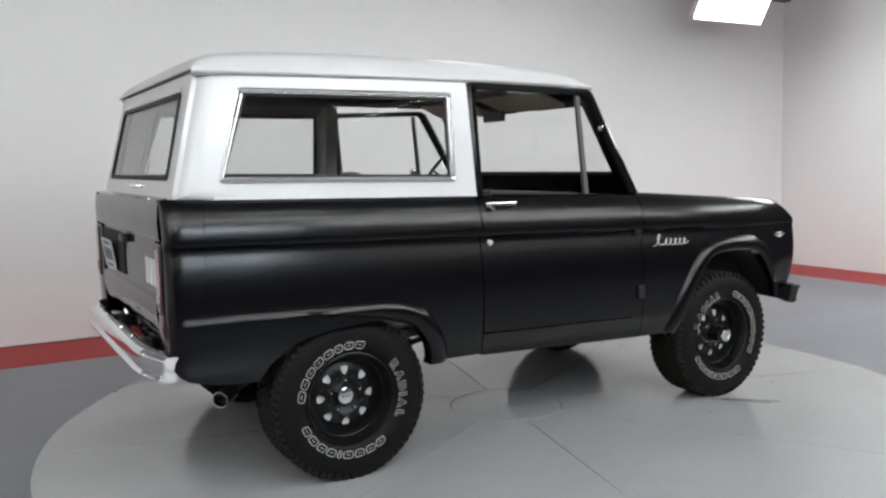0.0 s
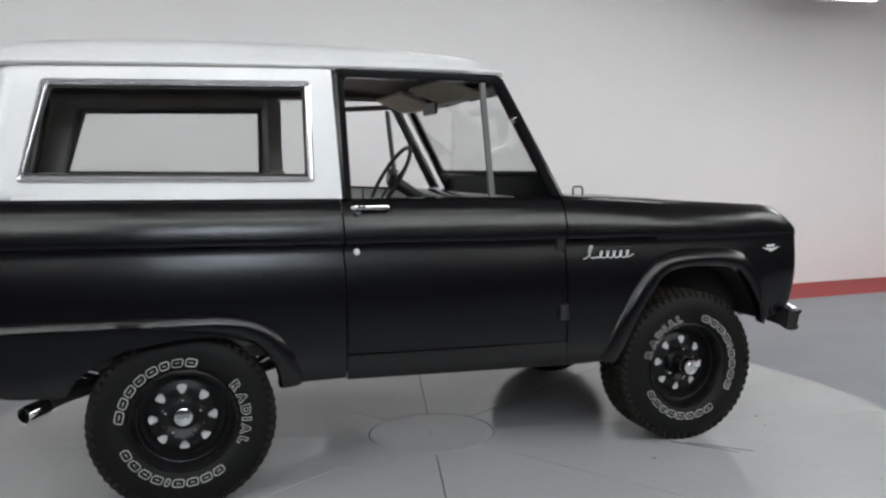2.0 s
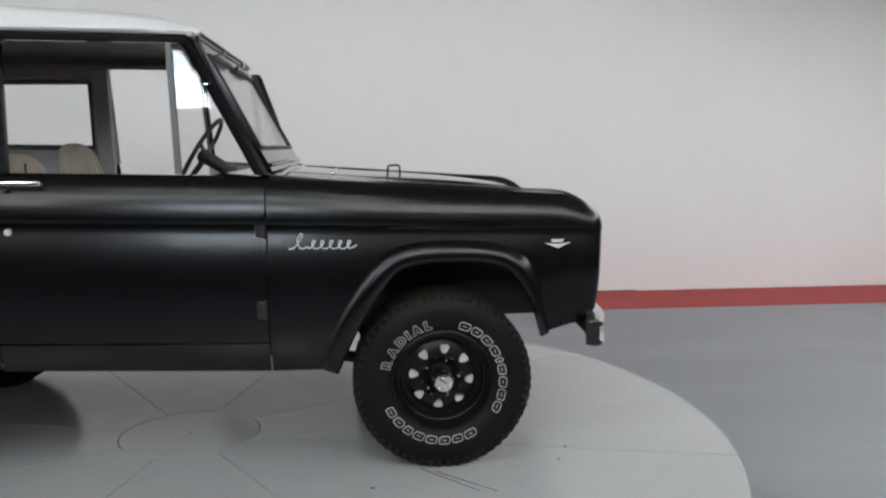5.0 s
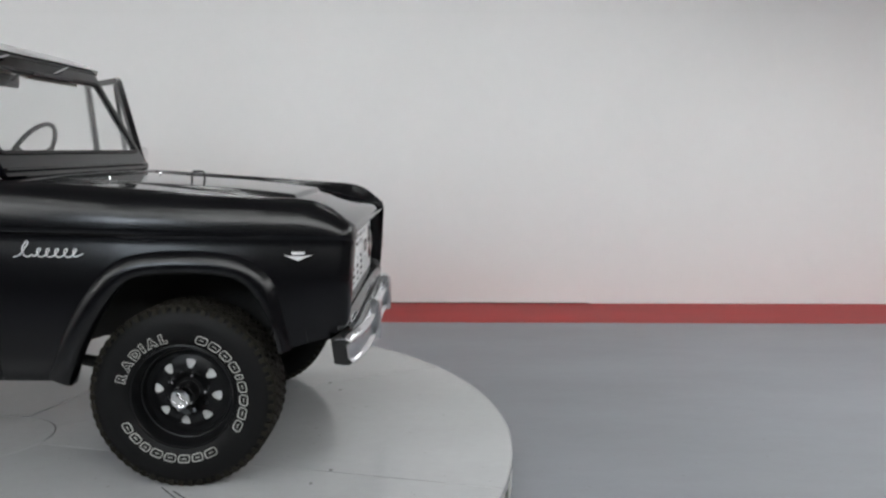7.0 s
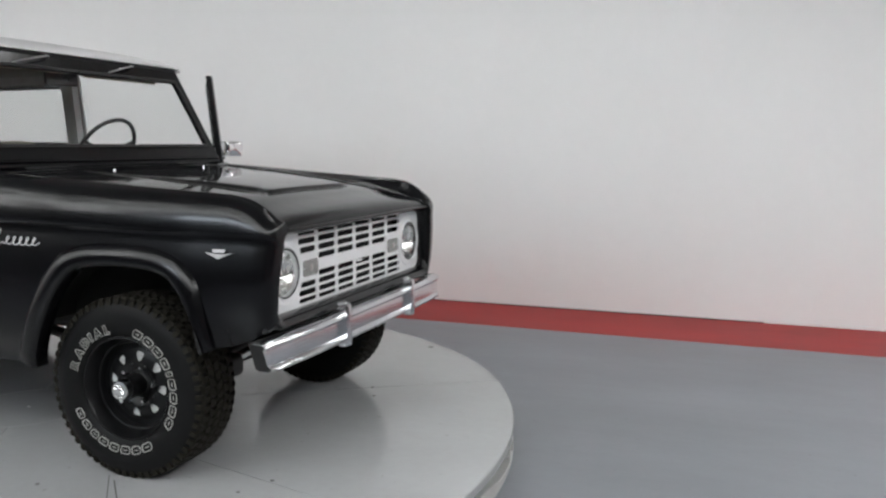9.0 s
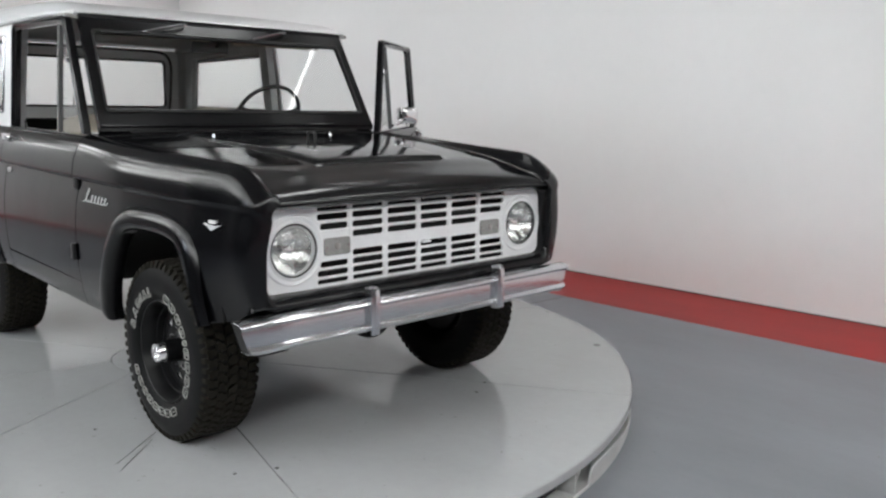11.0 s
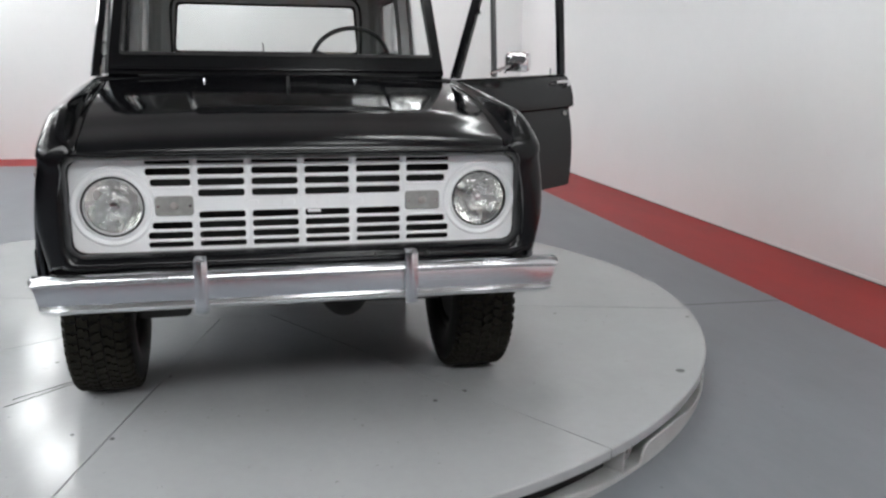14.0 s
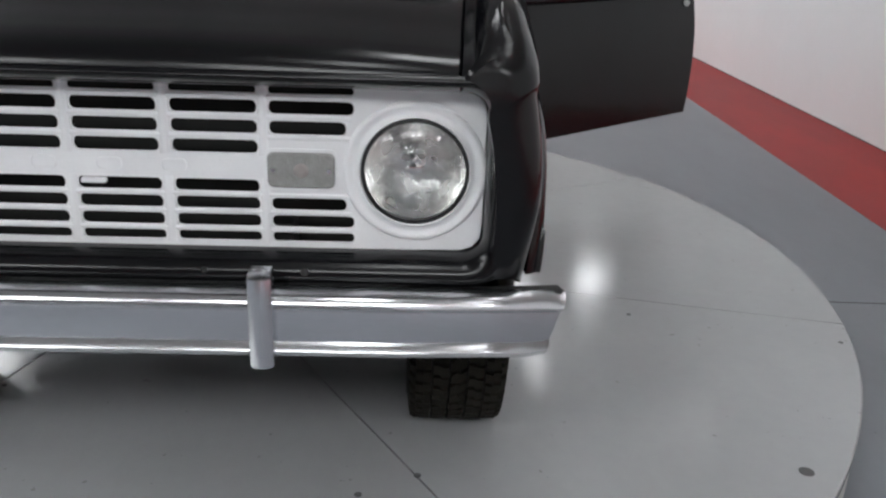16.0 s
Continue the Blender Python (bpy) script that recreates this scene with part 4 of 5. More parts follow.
    part("rim", bm, GRILLE_WHITE, park, "white raised rim")
    bm = bmesh.new()
    loft(bm, [[(d, u, v) for u, v in rrect(-0.0605 + i, 0.0605 - i, -0.0325 + i, 0.0325 - i, 0.012)] for i, d in ((0, 0), (0, 0.005), (0.003, 0.008))], True, True)
    part("lens", bm, MARKER, park, "clear ribbed rectangular lens")
    bm = bmesh.new()
    revolve(bm, [(0, 0.0135), (0.008, 0.0125), (0.013, 0.0095), (0.015, 0.006)], 20, "x")
    part("bulb", bm, BULB, park, "amber bulb glow through lens")
    for u in (-0.05, 0.05):
        bm = bmesh.new()
        revolve(bm, [(0, 0.0105), (0.004, 0.0105), (0.005, 0.008)], 10, "x", (0, u, 0))
        part("screw", bm, BRUSHED, park)

# ---- bumpers ----
def bumper(name, x, side, zc, half_h, width, material, label, ends, wrap):
    """A chrome channel bumper: rounded top and bottom rolls, flat face, ends swept back."""
    host = empty(name, car)
    host["label"] = label
    sec = [(-0.055, half_h - 0.004), (-0.030, half_h + 0.002), (-0.008, half_h), (0.006, half_h - 0.008), (0.009, half_h - 0.018), (0.003, half_h - 0.027), (-0.004, half_h - 0.032),
           (-0.002, 0.0), (-0.004, -half_h + 0.032), (0.003, -half_h + 0.027), (0.009, -half_h + 0.018), (0.006, -half_h + 0.008), (-0.008, -half_h), (-0.030, -half_h - 0.001), (-0.055, -half_h + 0.004)]

    def cut(y, dz):
        """The ends are cut aslant, longer at the top."""
        return y + math.copysign(0.018, y) * dz / half_h * ease(width - 0.12, width, abs(y))

    def sweep(y, dz):
        """A slight bow, then a tight bend back at the ends."""
        a = abs(cut(y, dz))
        return -0.028 * ease(ends, width + 0.02, a) ** 1.3 - wrap * ease(width - 0.16, width + 0.05, a) ** 1.4

    rows = []
    ys = steps(-width, width, 0.06)
    ys = sorted(set(ys + [s_ * (width - d_) for s_ in (-1, 1) for d_ in (0.006, 0.012, 0.025, 0.04, 0.06, 0.08, 0.1, 0.13)]))
    for y in ys:
        t = ease(ends, width + 0.02, abs(y))
        shrink = 1 - 0.08 * ease(width - 0.05, width, abs(y))
        rows.append([(x + side * (dx + sweep(y, dz)), cut(y, dz), zc - 0.006 * t - 0.010 * ease(width - 0.15, width, abs(y)) + dz * shrink) for dx, dz in sec])
    bm = bmesh.new()
    loft(bm, rows, False)
    bar = sheet("bar", bm, material, host, "", 0.004, 45)
    if name == "rear_bumper":
        for row in (rows[0], rows[-1]):
            bm = bmesh.new()
            bm.faces.new([bm.verts.new(p) for p in row])
            part("end_cap", bm, material, host)
        return host
    bm = bmesh.new()
    inner = [(dx - 0.006, dz * 0.9) for dx, dz in sec]
    loft(bm, [[(x + side * (dx + sweep(y, dz) - 0.006), cut(y, dz), zc - 0.012 * ease(width - 0.15, width, abs(y)) + dz) for dx, dz in inner] for y in [-width + 0.004] + steps(-width + 0.03, width - 0.03, 0.08) + [width - 0.004]], True, True)
    part("bar_back", bm, UNDER, host, "dark hollow back of the bumper")
    return host


front_bumper = bumper("front_bumper", 3.046, 1, 0.557, 0.062, 0.863, BRUSHED, "bright metal front bumper with two upright guards", 0.50, 0.034)
for y in (-0.353, 0.331):
    bm = bmesh.new()
    loft(bm, [[(3.047 + dx * s + o, y + u * w, z) for dx, u in ((-0.02, -0.021), (0.016, -0.021), (0.024, -0.012), (0.026, 0), (0.024, 0.012), (0.016, 0.021), (-0.02, 0.021))] for z, s, w, o in ((0.480, 0.7, 0.86, -0.008), (0.486, 1, 0.98, 0), (0.52, 1, 1, 0.002), (0.62, 1, 1, 0.002), (0.655, 1, 0.98, -0.002), (0.664, 0.7, 0.86, -0.01))], True, True)
    part("guard", bm, BRUSHED, front_bumper, "upright bright bumper guard", 40)
    bm = bmesh.new()
    for dy in (-0.012, 0.012):
        revolve(bm, [(0, 0.004), (0.006, 0.004), (0.007, 0)], 8, "z", (3.037, y + dy, 0.662))
    part("guard_bolt", bm, BRUSHED, front_bumper)
front_bumper.location.y = 0.020
for y in (-0.34, 0.34):
    bm = bmesh.new()
    box(bm, 2.80, 3.03, y - 0.02, y + 0.02, 0.565, 0.61, 0.005)
    part("bracket", bm, UNDER, front_bumper)
rear_bumper = bumper("rear_bumper", -0.862, -1, 0.625, 0.058, 0.862, CHROME, "mirror-bright chrome rear bumper", 0.62, 0.05)
for y in (-0.36, 0.36):
    bm = bmesh.new()
    box(bm, -0.84, -0.60, y - 0.02, y + 0.02, 0.58, 0.65, 0.005)
    part("bracket", bm, UNDER, rear_bumper)
for y in (-0.45, -0.2, 0.2, 0.45):
    bm = bmesh.new()
    revolve(bm, [(0, 0.006), (0.008, 0.005), (0.010, 0)], 10, "z", (-0.835, y, 0.684))
    part("bolt", bm, CHROME, rear_bumper)

# ---- windscreen frame ----
WS_LEAN = (1.385 - 1.664) / (1.748 - 1.215)


def ws(u, v, d):
    """Points of the windscreen plane: u across, v height, d out of its face."""
    x = 1.664 + (v - 1.215) * WS_LEAN
    return (x + d * 0.896, u, v + d * 0.443)


def trapezoid(w0, w1, z0, z1, r, n=5):
    pts = rrect(-1, 1, z0, z1, r, n)
    out = []
    for u, v in pts:
        w = w0 + (w1 - w0) * (v - z0) / (z1 - z0)
        out.append((math.copysign(w - (1 - abs(u)), u), v))
    return out


screen = empty("windscreen", car)
bm = bmesh.new()
ring(bm, trapezoid(0.775, 0.738, 1.212, 1.752, 0.012), trapezoid(0.722, 0.694, 1.300, 1.672, 0.014), 0.028, lambda u, v, d: ws(u, v, d - 0.012))
part("windscreen_frame", bm, BLACK, screen, "black windscreen frame", 30)
bm = bmesh.new()
ring(bm, trapezoid(0.726, 0.698, 1.297, 1.676, 0.016), trapezoid(0.716, 0.688, 1.310, 1.664, 0.012), 0.012, lambda u, v, d: ws(u, v, d + 0.010))
part("seal", bm, SEAL, screen, "black rubber glass seal")
bm = bmesh.new()
loft(bm, [[ws(u, v, d) for u, v in trapezoid(0.719, 0.691, 1.306, 1.668, 0.012)] for d in (0.008, 0.012)], True, True)
part("windscreen_glass", bm, GLASS, screen, "clear flat windscreen glass")
bm = bmesh.new()
tube(bm, [ws(-0.765, 1.235, 0.018), ws(0.765, 1.235, 0.018)], 0.009, 8)
part("hinge_bar", bm, BLACK, screen)
# wipers parked under the roof edge
for y0, y1 in ((-0.62, -0.22), (-0.02, 0.36)):
    bm = bmesh.new()
    tube(bm, [ws(y1, 1.722, 0.03), ws(y1 - 0.03, 1.716, 0.045), ws(y0 + 0.16, 1.672, 0.035)], [0.008, 0.006, 0.004], 8)
    part("wiper_arm", bm, BRUSHED, screen, "dull metal wiper arm")
    bm = bmesh.new()
    loft(bm, [[ws(y, 1.662 + c, 0.022 + d) for c, d in ((-0.006, 0), (-0.004, 0.012), (0.004, 0.014), (0.006, 0.0))] for y in (y0 - 0.04, y1 - 0.02)], True, True)
    part("wiper_blade", bm, PLASTIC, screen)

# ---- hardtop ----
hardtop = empty("hardtop", car)
hardtop["label"] = "white painted removable hardtop"
ROOF_SEC = [(0.802, -0.014), (0.812, -0.006), (0.812, 0.004), (0.803, 0.012), (0.798, 0.030), (0.789, 0.054), (0.772, 0.074), (0.742, 0.087), (0.70, 0.093), (0.60, 0.098), (0.45, 0.102), (0.30, 0.105), (0.15, 0.1065), (0.0, 0.107)]
ROOF_H = smooth_table([(-0.615, 0.03), (-0.608, 0.20), (-0.592, 0.42), (-0.565, 0.60), (-0.52, 0.74), (-0.42, 0.86), (-0.25, 0.95), (0.0, 1.0), (0.4, 0.98), (0.75, 0.90), (1.0, 0.79), (1.2, 0.64), (1.31, 0.49), (1.37, 0.35), (1.40, 0.22), (1.415, 0.10), (1.42, 0.03)])
DRIP = [(-0.65, 1.770), (0.0, 1.774), (0.7, 1.773), (1.2, 1.765), (1.42, 1.755), (1.5, 1.745)]


def roof_row(x, shrink=0.0, sink=0.0):
    hx, dz = lerp(ROOF_H, x), lerp(DRIP, x)
    pull = 0.05 * ease(1.24, 1.42, x) + 0.014 * ease(-0.45, -0.63, x)
    half = [((y - pull * min(1, y / 0.6)) * (1 - shrink), dz + (h * hx if h > 0.012 else h) - sink) for y, h in ROOF_SEC]
    return [(x, -y, z) for y, z in half] + [(x, y, z) for y, z in half[-2::-1]]


bm = bmesh.new()
xs = sorted(set([-0.615, -0.610, -0.602, -0.592, -0.575, -0.555, -0.53] + steps(-0.50, 1.30, 0.08) + [1.33, 1.355, 1.375, 1.39, 1.402, 1.410, 1.416, 1.42]))
rows = [roof_row(x) for x in xs]
loft(bm, rows, False)
sheet("roof", bm, WHITE, hardtop, "", 0.006, 50)
bm = bmesh.new()
loft(bm, [[(x, y * 0.955, z - 0.028 - 0.004) for x, y, z in roof_row(x)[3:-3]] for x in steps(-0.585, 1.36, 0.1)], False)
part("headliner", bm, HEADLINER, hardtop, "dark grey headliner")
for s in (-1, 1):
    bm = bmesh.new()
    loft(bm, [[(x, s * y, lerp(DRIP, x) + z) for y, z in ((0.70, -0.004), (0.795, -0.004), (0.795, -0.020), (0.70, -0.03))] for x in steps(-0.60, 1.40, 0.2)], True, True)
    part("header_rail", bm, HEADLINER, hardtop)
bm = bmesh.new()
loft(bm, [[(x, y, z) for x, z in ((1.410, 1.738), (1.37, 1.735), (1.30, 1.745), (1.37, 1.755), (1.410, 1.748))] for y in steps(-0.74, 0.74, 0.2)], True, True)
part("front_header", bm, BLACK, hardtop)


def cap_y(z):
    return 0.842 - 0.088 * (z - 1.25) - 0.10 * max(0, z - 1.72)


CAP_OUT = [(-0.712, 1.262), (0.662, 1.228), (0.640, 1.772), (-0.590, 1.772)]
WIN_OUT = [(-0.543, 1.322), (0.553, 1.296), (0.555, 1.706), (-0.440, 1.706)]


def quad_round(q, r, n=6):
    """A four-sided outline with rounded corners."""
    out = []
    for i in range(4):
        p, a, b = Vector(q[i]), Vector(q[i - 1]), Vector(q[(i + 1) % 4])
        d0, d1 = (a - p).normalized(), (b - p).normalized()
        for k in range(n + 1):
            t = k / n
            out.append(p + d0 * r * (1 - t) ** 2 + d1 * r * t**2)
    return out


def shrink(q, d):
    c = sum((Vector(p) for p in q), Vector((0, 0))) / 4
    return [tuple(Vector(p) + Vector((math.copysign(d, c.x - p[0]), math.copysign(d, c.y - p[1])))) for p in q]


for sgn in (-1, 1):
    def side(x, z, d):
        t = x - (-0.712 + (z - 1.262) * 0.239)
        rnd = 0.055 * (1 - min(1, max(0, t) / 0.075)) ** 2
        return (x, sgn * (cap_y(z) + d - rnd - 0.008 * ease(0.1, -0.5, x)), z)

    hole, out = quad_round(shrink(WIN_OUT, 0.008), 0.02), []
    for i in range(4):
        p, a, b = Vector(CAP_OUT[i]), Vector(CAP_OUT[i - 1]), Vector(CAP_OUT[(i + 1) % 4])
        for k in range(7):
            t = (k - 3) / 3
            out.append(p + (a - p) * 0.33 * max(0, -t) + (b - p) * 0.33 * max(0, t))
    bm = bmesh.new()
    grid = []
    for w in (0, 0.08, 0.2, 0.35, 0.5, 0.7, 0.85, 1):
        grid.append([side(p.x + (q.x - p.x) * w, p.y + (q.y - p.y) * w, 0) for p, q in zip(out, hole)])
    loft(bm, grid, True)
    panel = sheet("side_panel", bm, WHITE, hardtop, "", 0.012, 40)
    bm = bmesh.new()
    loft(bm, [[side(p.x + (q.x - p.x) * w, p.y + (q.y - p.y) * w, -0.030) for p, q in zip(out, hole)] for w in (0, 0.3, 0.6, 0.9)] + [[side(p.x, p.y, -0.012) for p in hole]], True)
    part("inner_lining", bm, LINER, hardtop, "grey inner lining")
    win = empty("side_window", car)
    rows = []
    prof = [(0.0, -0.002), (0.002, 0.008), (0.008, 0.012), (0.014, 0.008), (0.018, 0.006), (0.023, 0.009), (0.027, 0.004), (0.028, -0.006)]
    for d, h in prof:
        rows.append([side(p.x, p.y, h) for p in quad_round(shrink(WIN_OUT, d), max(0.004, 0.022 - d * 0.6))])
    bm = bmesh.new()
    loft(bm, rows, True)
    part("window_frame", bm, MOULDING, win, "bright chrome window moulding", 40)
    bm = bmesh.new()
    loft(bm, [[side(p.x, p.y, h) for p in quad_round(shrink(WIN_OUT, d), 0.01)] for d, h in ((0.026, -0.004), (0.036, -0.006), (0.036, -0.014))], True)
    part("seal", bm, SEAL, win)
    bm = bmesh.new()
    loft(bm, [[side(p.x, p.y, h - 0.020 * (1.706 - p.y) / 0.4) for p in quad_round(shrink(WIN_OUT, 0.028), 0.01)] for h in (-0.010, -0.014)], True, True)
    part("pane", bm, GLASS, win, "fixed clear quarter window")
    bm = bmesh.new()
    loft(bm, [[(0.60 + a, sgn * (cap_y(z) - 0.03 - b), z) for a, b in ((-0.05, 0), (0.045, 0), (0.045, 0.05), (-0.03, 0.06))] for z in (1.2, 1.45, 1.74)], True, True)
    part("pillar_lining", bm, LINER, hardtop, "grey pillar lining")

# liftgate at the rear
lift = empty("liftgate", car)


def tail(u, v, d):
    x = -0.716 + (v - 1.262) * 0.239
    return (x - d, u, v)


bm = bmesh.new()
ring(bm, trapezoid(0.795, 0.755, 1.268, 1.762, 0.03), trapezoid(0.668, 0.632, 1.342, 1.690, 0.03), 0.020, lambda u, v, d: tail(u, v, d - 0.018))
part("gate_frame", bm, WHITE, lift, "white painted rear hatch", 30)
bm = bmesh.new()
ring(bm, trapezoid(0.672, 0.636, 1.338, 1.694, 0.03), trapezoid(0.652, 0.616, 1.358, 1.674, 0.03), 0.012, lambda u, v, d: tail(u, v, d - 0.002))
part("seal", bm, SEAL, lift, "dark rubber window seal")
bm = bmesh.new()
loft(bm, [[tail(u, v, d) for u, v in trapezoid(0.656, 0.620, 1.354, 1.678, 0.03)] for d in (-0.002, 0.002)], True, True)
part("rear_glass", bm, GLASS, lift, "clear rear window")
bm = bmesh.new()
tube(bm, [tail(-0.22, 1.312, 0.0), tail(-0.22, 1.312, 0.03), tail(-0.10, 1.312, 0.035)], 0.008, 8)
part("latch", bm, CHROME, lift, "chrome hatch latch")
bm = bmesh.new()
loft(bm, [[tail(y, v, d) for v, d in ((1.690, 0.002), (1.700, 0.008), (1.712, 0.006), (1.716, 0.002))] for y in steps(-0.62, 0.62, 0.3)], False)
part("top_trim", bm, BRUSHED, lift)

bm = bmesh.new()
tube(bm, [tail(-0.036, 1.335, -0.006), tail(-0.036, 1.352, -0.03), tail(-0.038, 1.385, -0.036), tail(-0.043, 1.418, -0.040)], 0.005, 8)
part("hatch_lever", bm, PLASTIC, lift, "small black lever inside the rear window")
hoop = spline([(-0.675, 1.30, 0), (-0.672, 1.50, 0), (-0.664, 1.64, 0), (-0.635, 1.71, 0), (-0.57, 1.742, 0), (-0.40, 1.750, 0), (0.0, 1.753, 0), (0.40, 1.750, 0), (0.57, 1.742, 0), (0.635, 1.71, 0), (0.664, 1.64, 0), (0.672, 1.50, 0), (0.675, 1.30, 0)], 6)
bm = bmesh.new()
tube(bm, [tail(p.x, p.y, -0.034) for p in hoop], 0.010, 8)
part("hatch_seal", bm, SEAL, car, "black rubber seal round the rear opening")

# ---- tailgate and rear lamps ----
tailgate = empty("tailgate", car)
bm = bmesh.new()
loft(bm, [[(x, y, z) for y in (-0.79, -0.785, -0.5, 0.0, 0.5, 0.785, 0.79)] for x, z in ((-0.735, 1.272), (-0.762, 1.262), (-0.772, 1.24), (-0.776, 1.18), (-0.773, 1.115), (-0.768, 1.104), (-0.750, 1.098))], False)
sheet("gate_top", bm, BLACK, tailgate, "rounded black top roll of the tailgate", 0.02, 40)
bm = bmesh.new()
loft(bm, [[(x, y, z) for y in steps(-0.665, 0.665, 0.19)] for x, z in ((-0.757, 1.099), (-0.755, 0.875), (-0.760, 0.864), (-0.768, 0.858), (-0.771, 0.80), (-0.760, 0.725), (-0.735, 0.716))], False)
sheet("gate_panel", bm, BLACK, tailgate, "satin black tailgate with recessed band", 0.02, 40)
# raised flat panel; its dark colour gives the plate recess its shade
bm = bmesh.new()
box(bm, -0.762, -0.756, 0.06, 0.66, 0.885, 1.085, 0.003)
part("plate_recess_shade", bm, GAP, tailgate, "flat dark panel standing for the shaded recess behind the plate")
for y in (-0.475, -0.555, -0.635):
    bm = bmesh.new()
    box(bm, -0.763, -0.756, y - 0.024, y + 0.024, 0.905, 1.02, 0.003)
    part("letter_bar", bm, GRILLE_WHITE, tailgate, "plain white raised bar")
bm = bmesh.new()
box(bm, -0.784, -0.756, -0.06, 0.06, 1.05, 1.085, 0.006)
part("handle", bm, PLASTIC, tailgate, "black tailgate handle")
plate_host = empty("number_plate", car, (-0.785, 0.36, 0.965))
plate_host.rotation_euler = (0, radians(-8), 0)
bm = bmesh.new()
loft(bm, [[(d, u, v) for u, v in rrect(-0.152, 0.152, -0.076, 0.076, 0.015)] for d in (-0.002, 0.002)], True, True)
part("plate", bm, PLATE, plate_host, "white number plate")
for u0, u1, v0, v1 in ((-0.11, 0.11, -0.03, 0.03), (-0.08, 0.08, 0.048, 0.064), (-0.08, 0.08, -0.062, -0.05)):
    bm = bmesh.new()
    box(bm, -0.004, -0.0015, u0, u1, v0, v1)
    part("print_bar", bm, PLATE_INK, plate_host, "plain dark bar")
bm = bmesh.new()
box(bm, 0.003, 0.05, -0.03, 0.03, -0.02, 0.05, 0.004)
part("bracket", bm, UNDER, plate_host)
for sgn in (-1, 1):
    bm = bmesh.new()
    loft(bm, [[(x, sgn * y, z) for y, x in ((0.671, -0.752), (0.673, -0.765), (0.69, -0.768), (0.73, -0.771), (side_y(z - 0.02) - 0.105, -0.772), (side_y(z - 0.02) - 0.080, -0.768), (side_y(z - 0.02) - 0.06, -0.755))] for z in (0.60, 0.70, 0.80, 0.90, 1.0, 1.096)], False)
    post = sheet("rear_post", bm, BLACK, car)
    lamp = empty("tail_lamp", car, (-0.770, sgn * 0.768, 0.948))
    bm = bmesh.new()
    loft(bm, [[(-d, u, v) for u, v in rrect(-0.036 + i, 0.036 - i, -0.128 + i, 0.128 - i, 0.02)] for i, d in ((0, -0.02), (0, 0.004), (0.006, 0.010))], True, True)
    part("lens", bm, RED_LENS, lamp, "red upright tail lamp lens")
    bm = bmesh.new()
    box(bm, -0.013, -0.002, -0.026, 0.026, -0.11, -0.055, 0.003)
    part("reverse_lens", bm, MARKER, lamp, "clear reversing lens")
    bm = bmesh.new()
    ring(bm, rrect(-0.042, 0.042, -0.134, 0.134, 0.022), rrect(-0.035, 0.035, -0.127, 0.127, 0.02), 0.006, lambda u, v, d: (-d, u, v))
    part("rim", bm, PLASTIC, lamp)
bm = bmesh.new()
box(bm, -0.74, -0.70, -0.80, 0.80, 0.58, 0.73, 0.01)
part("rear_sill", bm, BLACK, car)

# ---- badges on the fenders ----
for sgn in (-1, 1):
    bm = bmesh.new()
    stroke = [(-0.024, -0.024), (-0.002, -0.016), (0.018, 0.010), (0.028, 0.030), (0.020, 0.033), (0.008, 0.010), (0.014, -0.014), (0.030, -0.022), (0.044, -0.014)]
    for k in range(5):
        c = 0.064 + 0.034 * k
        stroke += [(c - 0.010, -0.020), (c + 0.004, -0.008), (c + 0.012, 0.006), (c + 0.004, 0.008), (c, -0.004), (c + 0.008, -0.020)]
    stroke.append((0.236, -0.008))
    pts = []
    for p in spline([(a, b, 0) for a, b in stroke], 4):
        xx, zz = 1.766 + p.x, 0.946 + p.y - 0.02 * p.x
        pts.append((xx, sgn * (side_y(zz + RAKE * xx) - inset(xx) + 0.004), zz))
    tube(bm, pts, 0.0026, 6)
    part("script_badge", bm, SILVER, car, "wavy chrome ribbon badge")
    bm = bmesh.new()

    def chip(pl, h):
        vs = [[bm.verts.new((x, sgn * (side_y(z + RAKE * x) - inset(x) + hh), z)) for x, z in pl] for hh in (-0.002, h)]
        bm.faces.new(vs[0])
        bm.faces.new(vs[1])
        for i in range(len(pl)):
            j = (i + 1) % len(pl)
            bm.faces.new((vs[0][i], vs[0][j], vs[1][j], vs[1][i]))

    chip([(2.749, 0.921), (2.803, 0.899), (2.857, 0.921), (2.82, 0.916), (2.787, 0.916)], 0.005)
    chip([(2.777, 0.933), (2.829, 0.933), (2.824, 0.922), (2.782, 0.922)], 0.005)
    part("fender_emblem", bm, SILVER, car, "small chrome winged emblem")

# ---- wheels ----
WHEEL_Y = 0.727
CACHE = {}


def shared(name, build, material, parent, label="", sharp=35):
    """Alike parts use one mesh."""
    key = (name, label)
    if key not in CACHE:
        bm = bmesh.new()
        build(bm)
        ob = part(name, bm, material, parent, label, sharp)
        CACHE[key] = ob.data
        return ob
    ob = new(name, CACHE[key])
    ob.parent = parent
    if label:
        ob["label"] = label
    return ob


TYRE = [(0.196, 0.085), (0.200, -0.092), (0.206, -0.101), (0.213, -0.104), (0.219, -0.109), (0.232, -0.118), (0.252, -0.1235), (0.262, -0.1245), (0.290, -0.1245), (0.300, -0.123), (0.318, -0.119), (0.334, -0.113), (0.346, -0.106), (0.3525, -0.098), (0.3545, -0.085),
        (0.3550, 0.0), (0.3545, 0.085), (0.3525, 0.098), (0.346, 0.106), (0.334, 0.113), (0.30, 0.123), (0.25, 0.1235), (0.21, 0.105), (0.196, 0.085)]


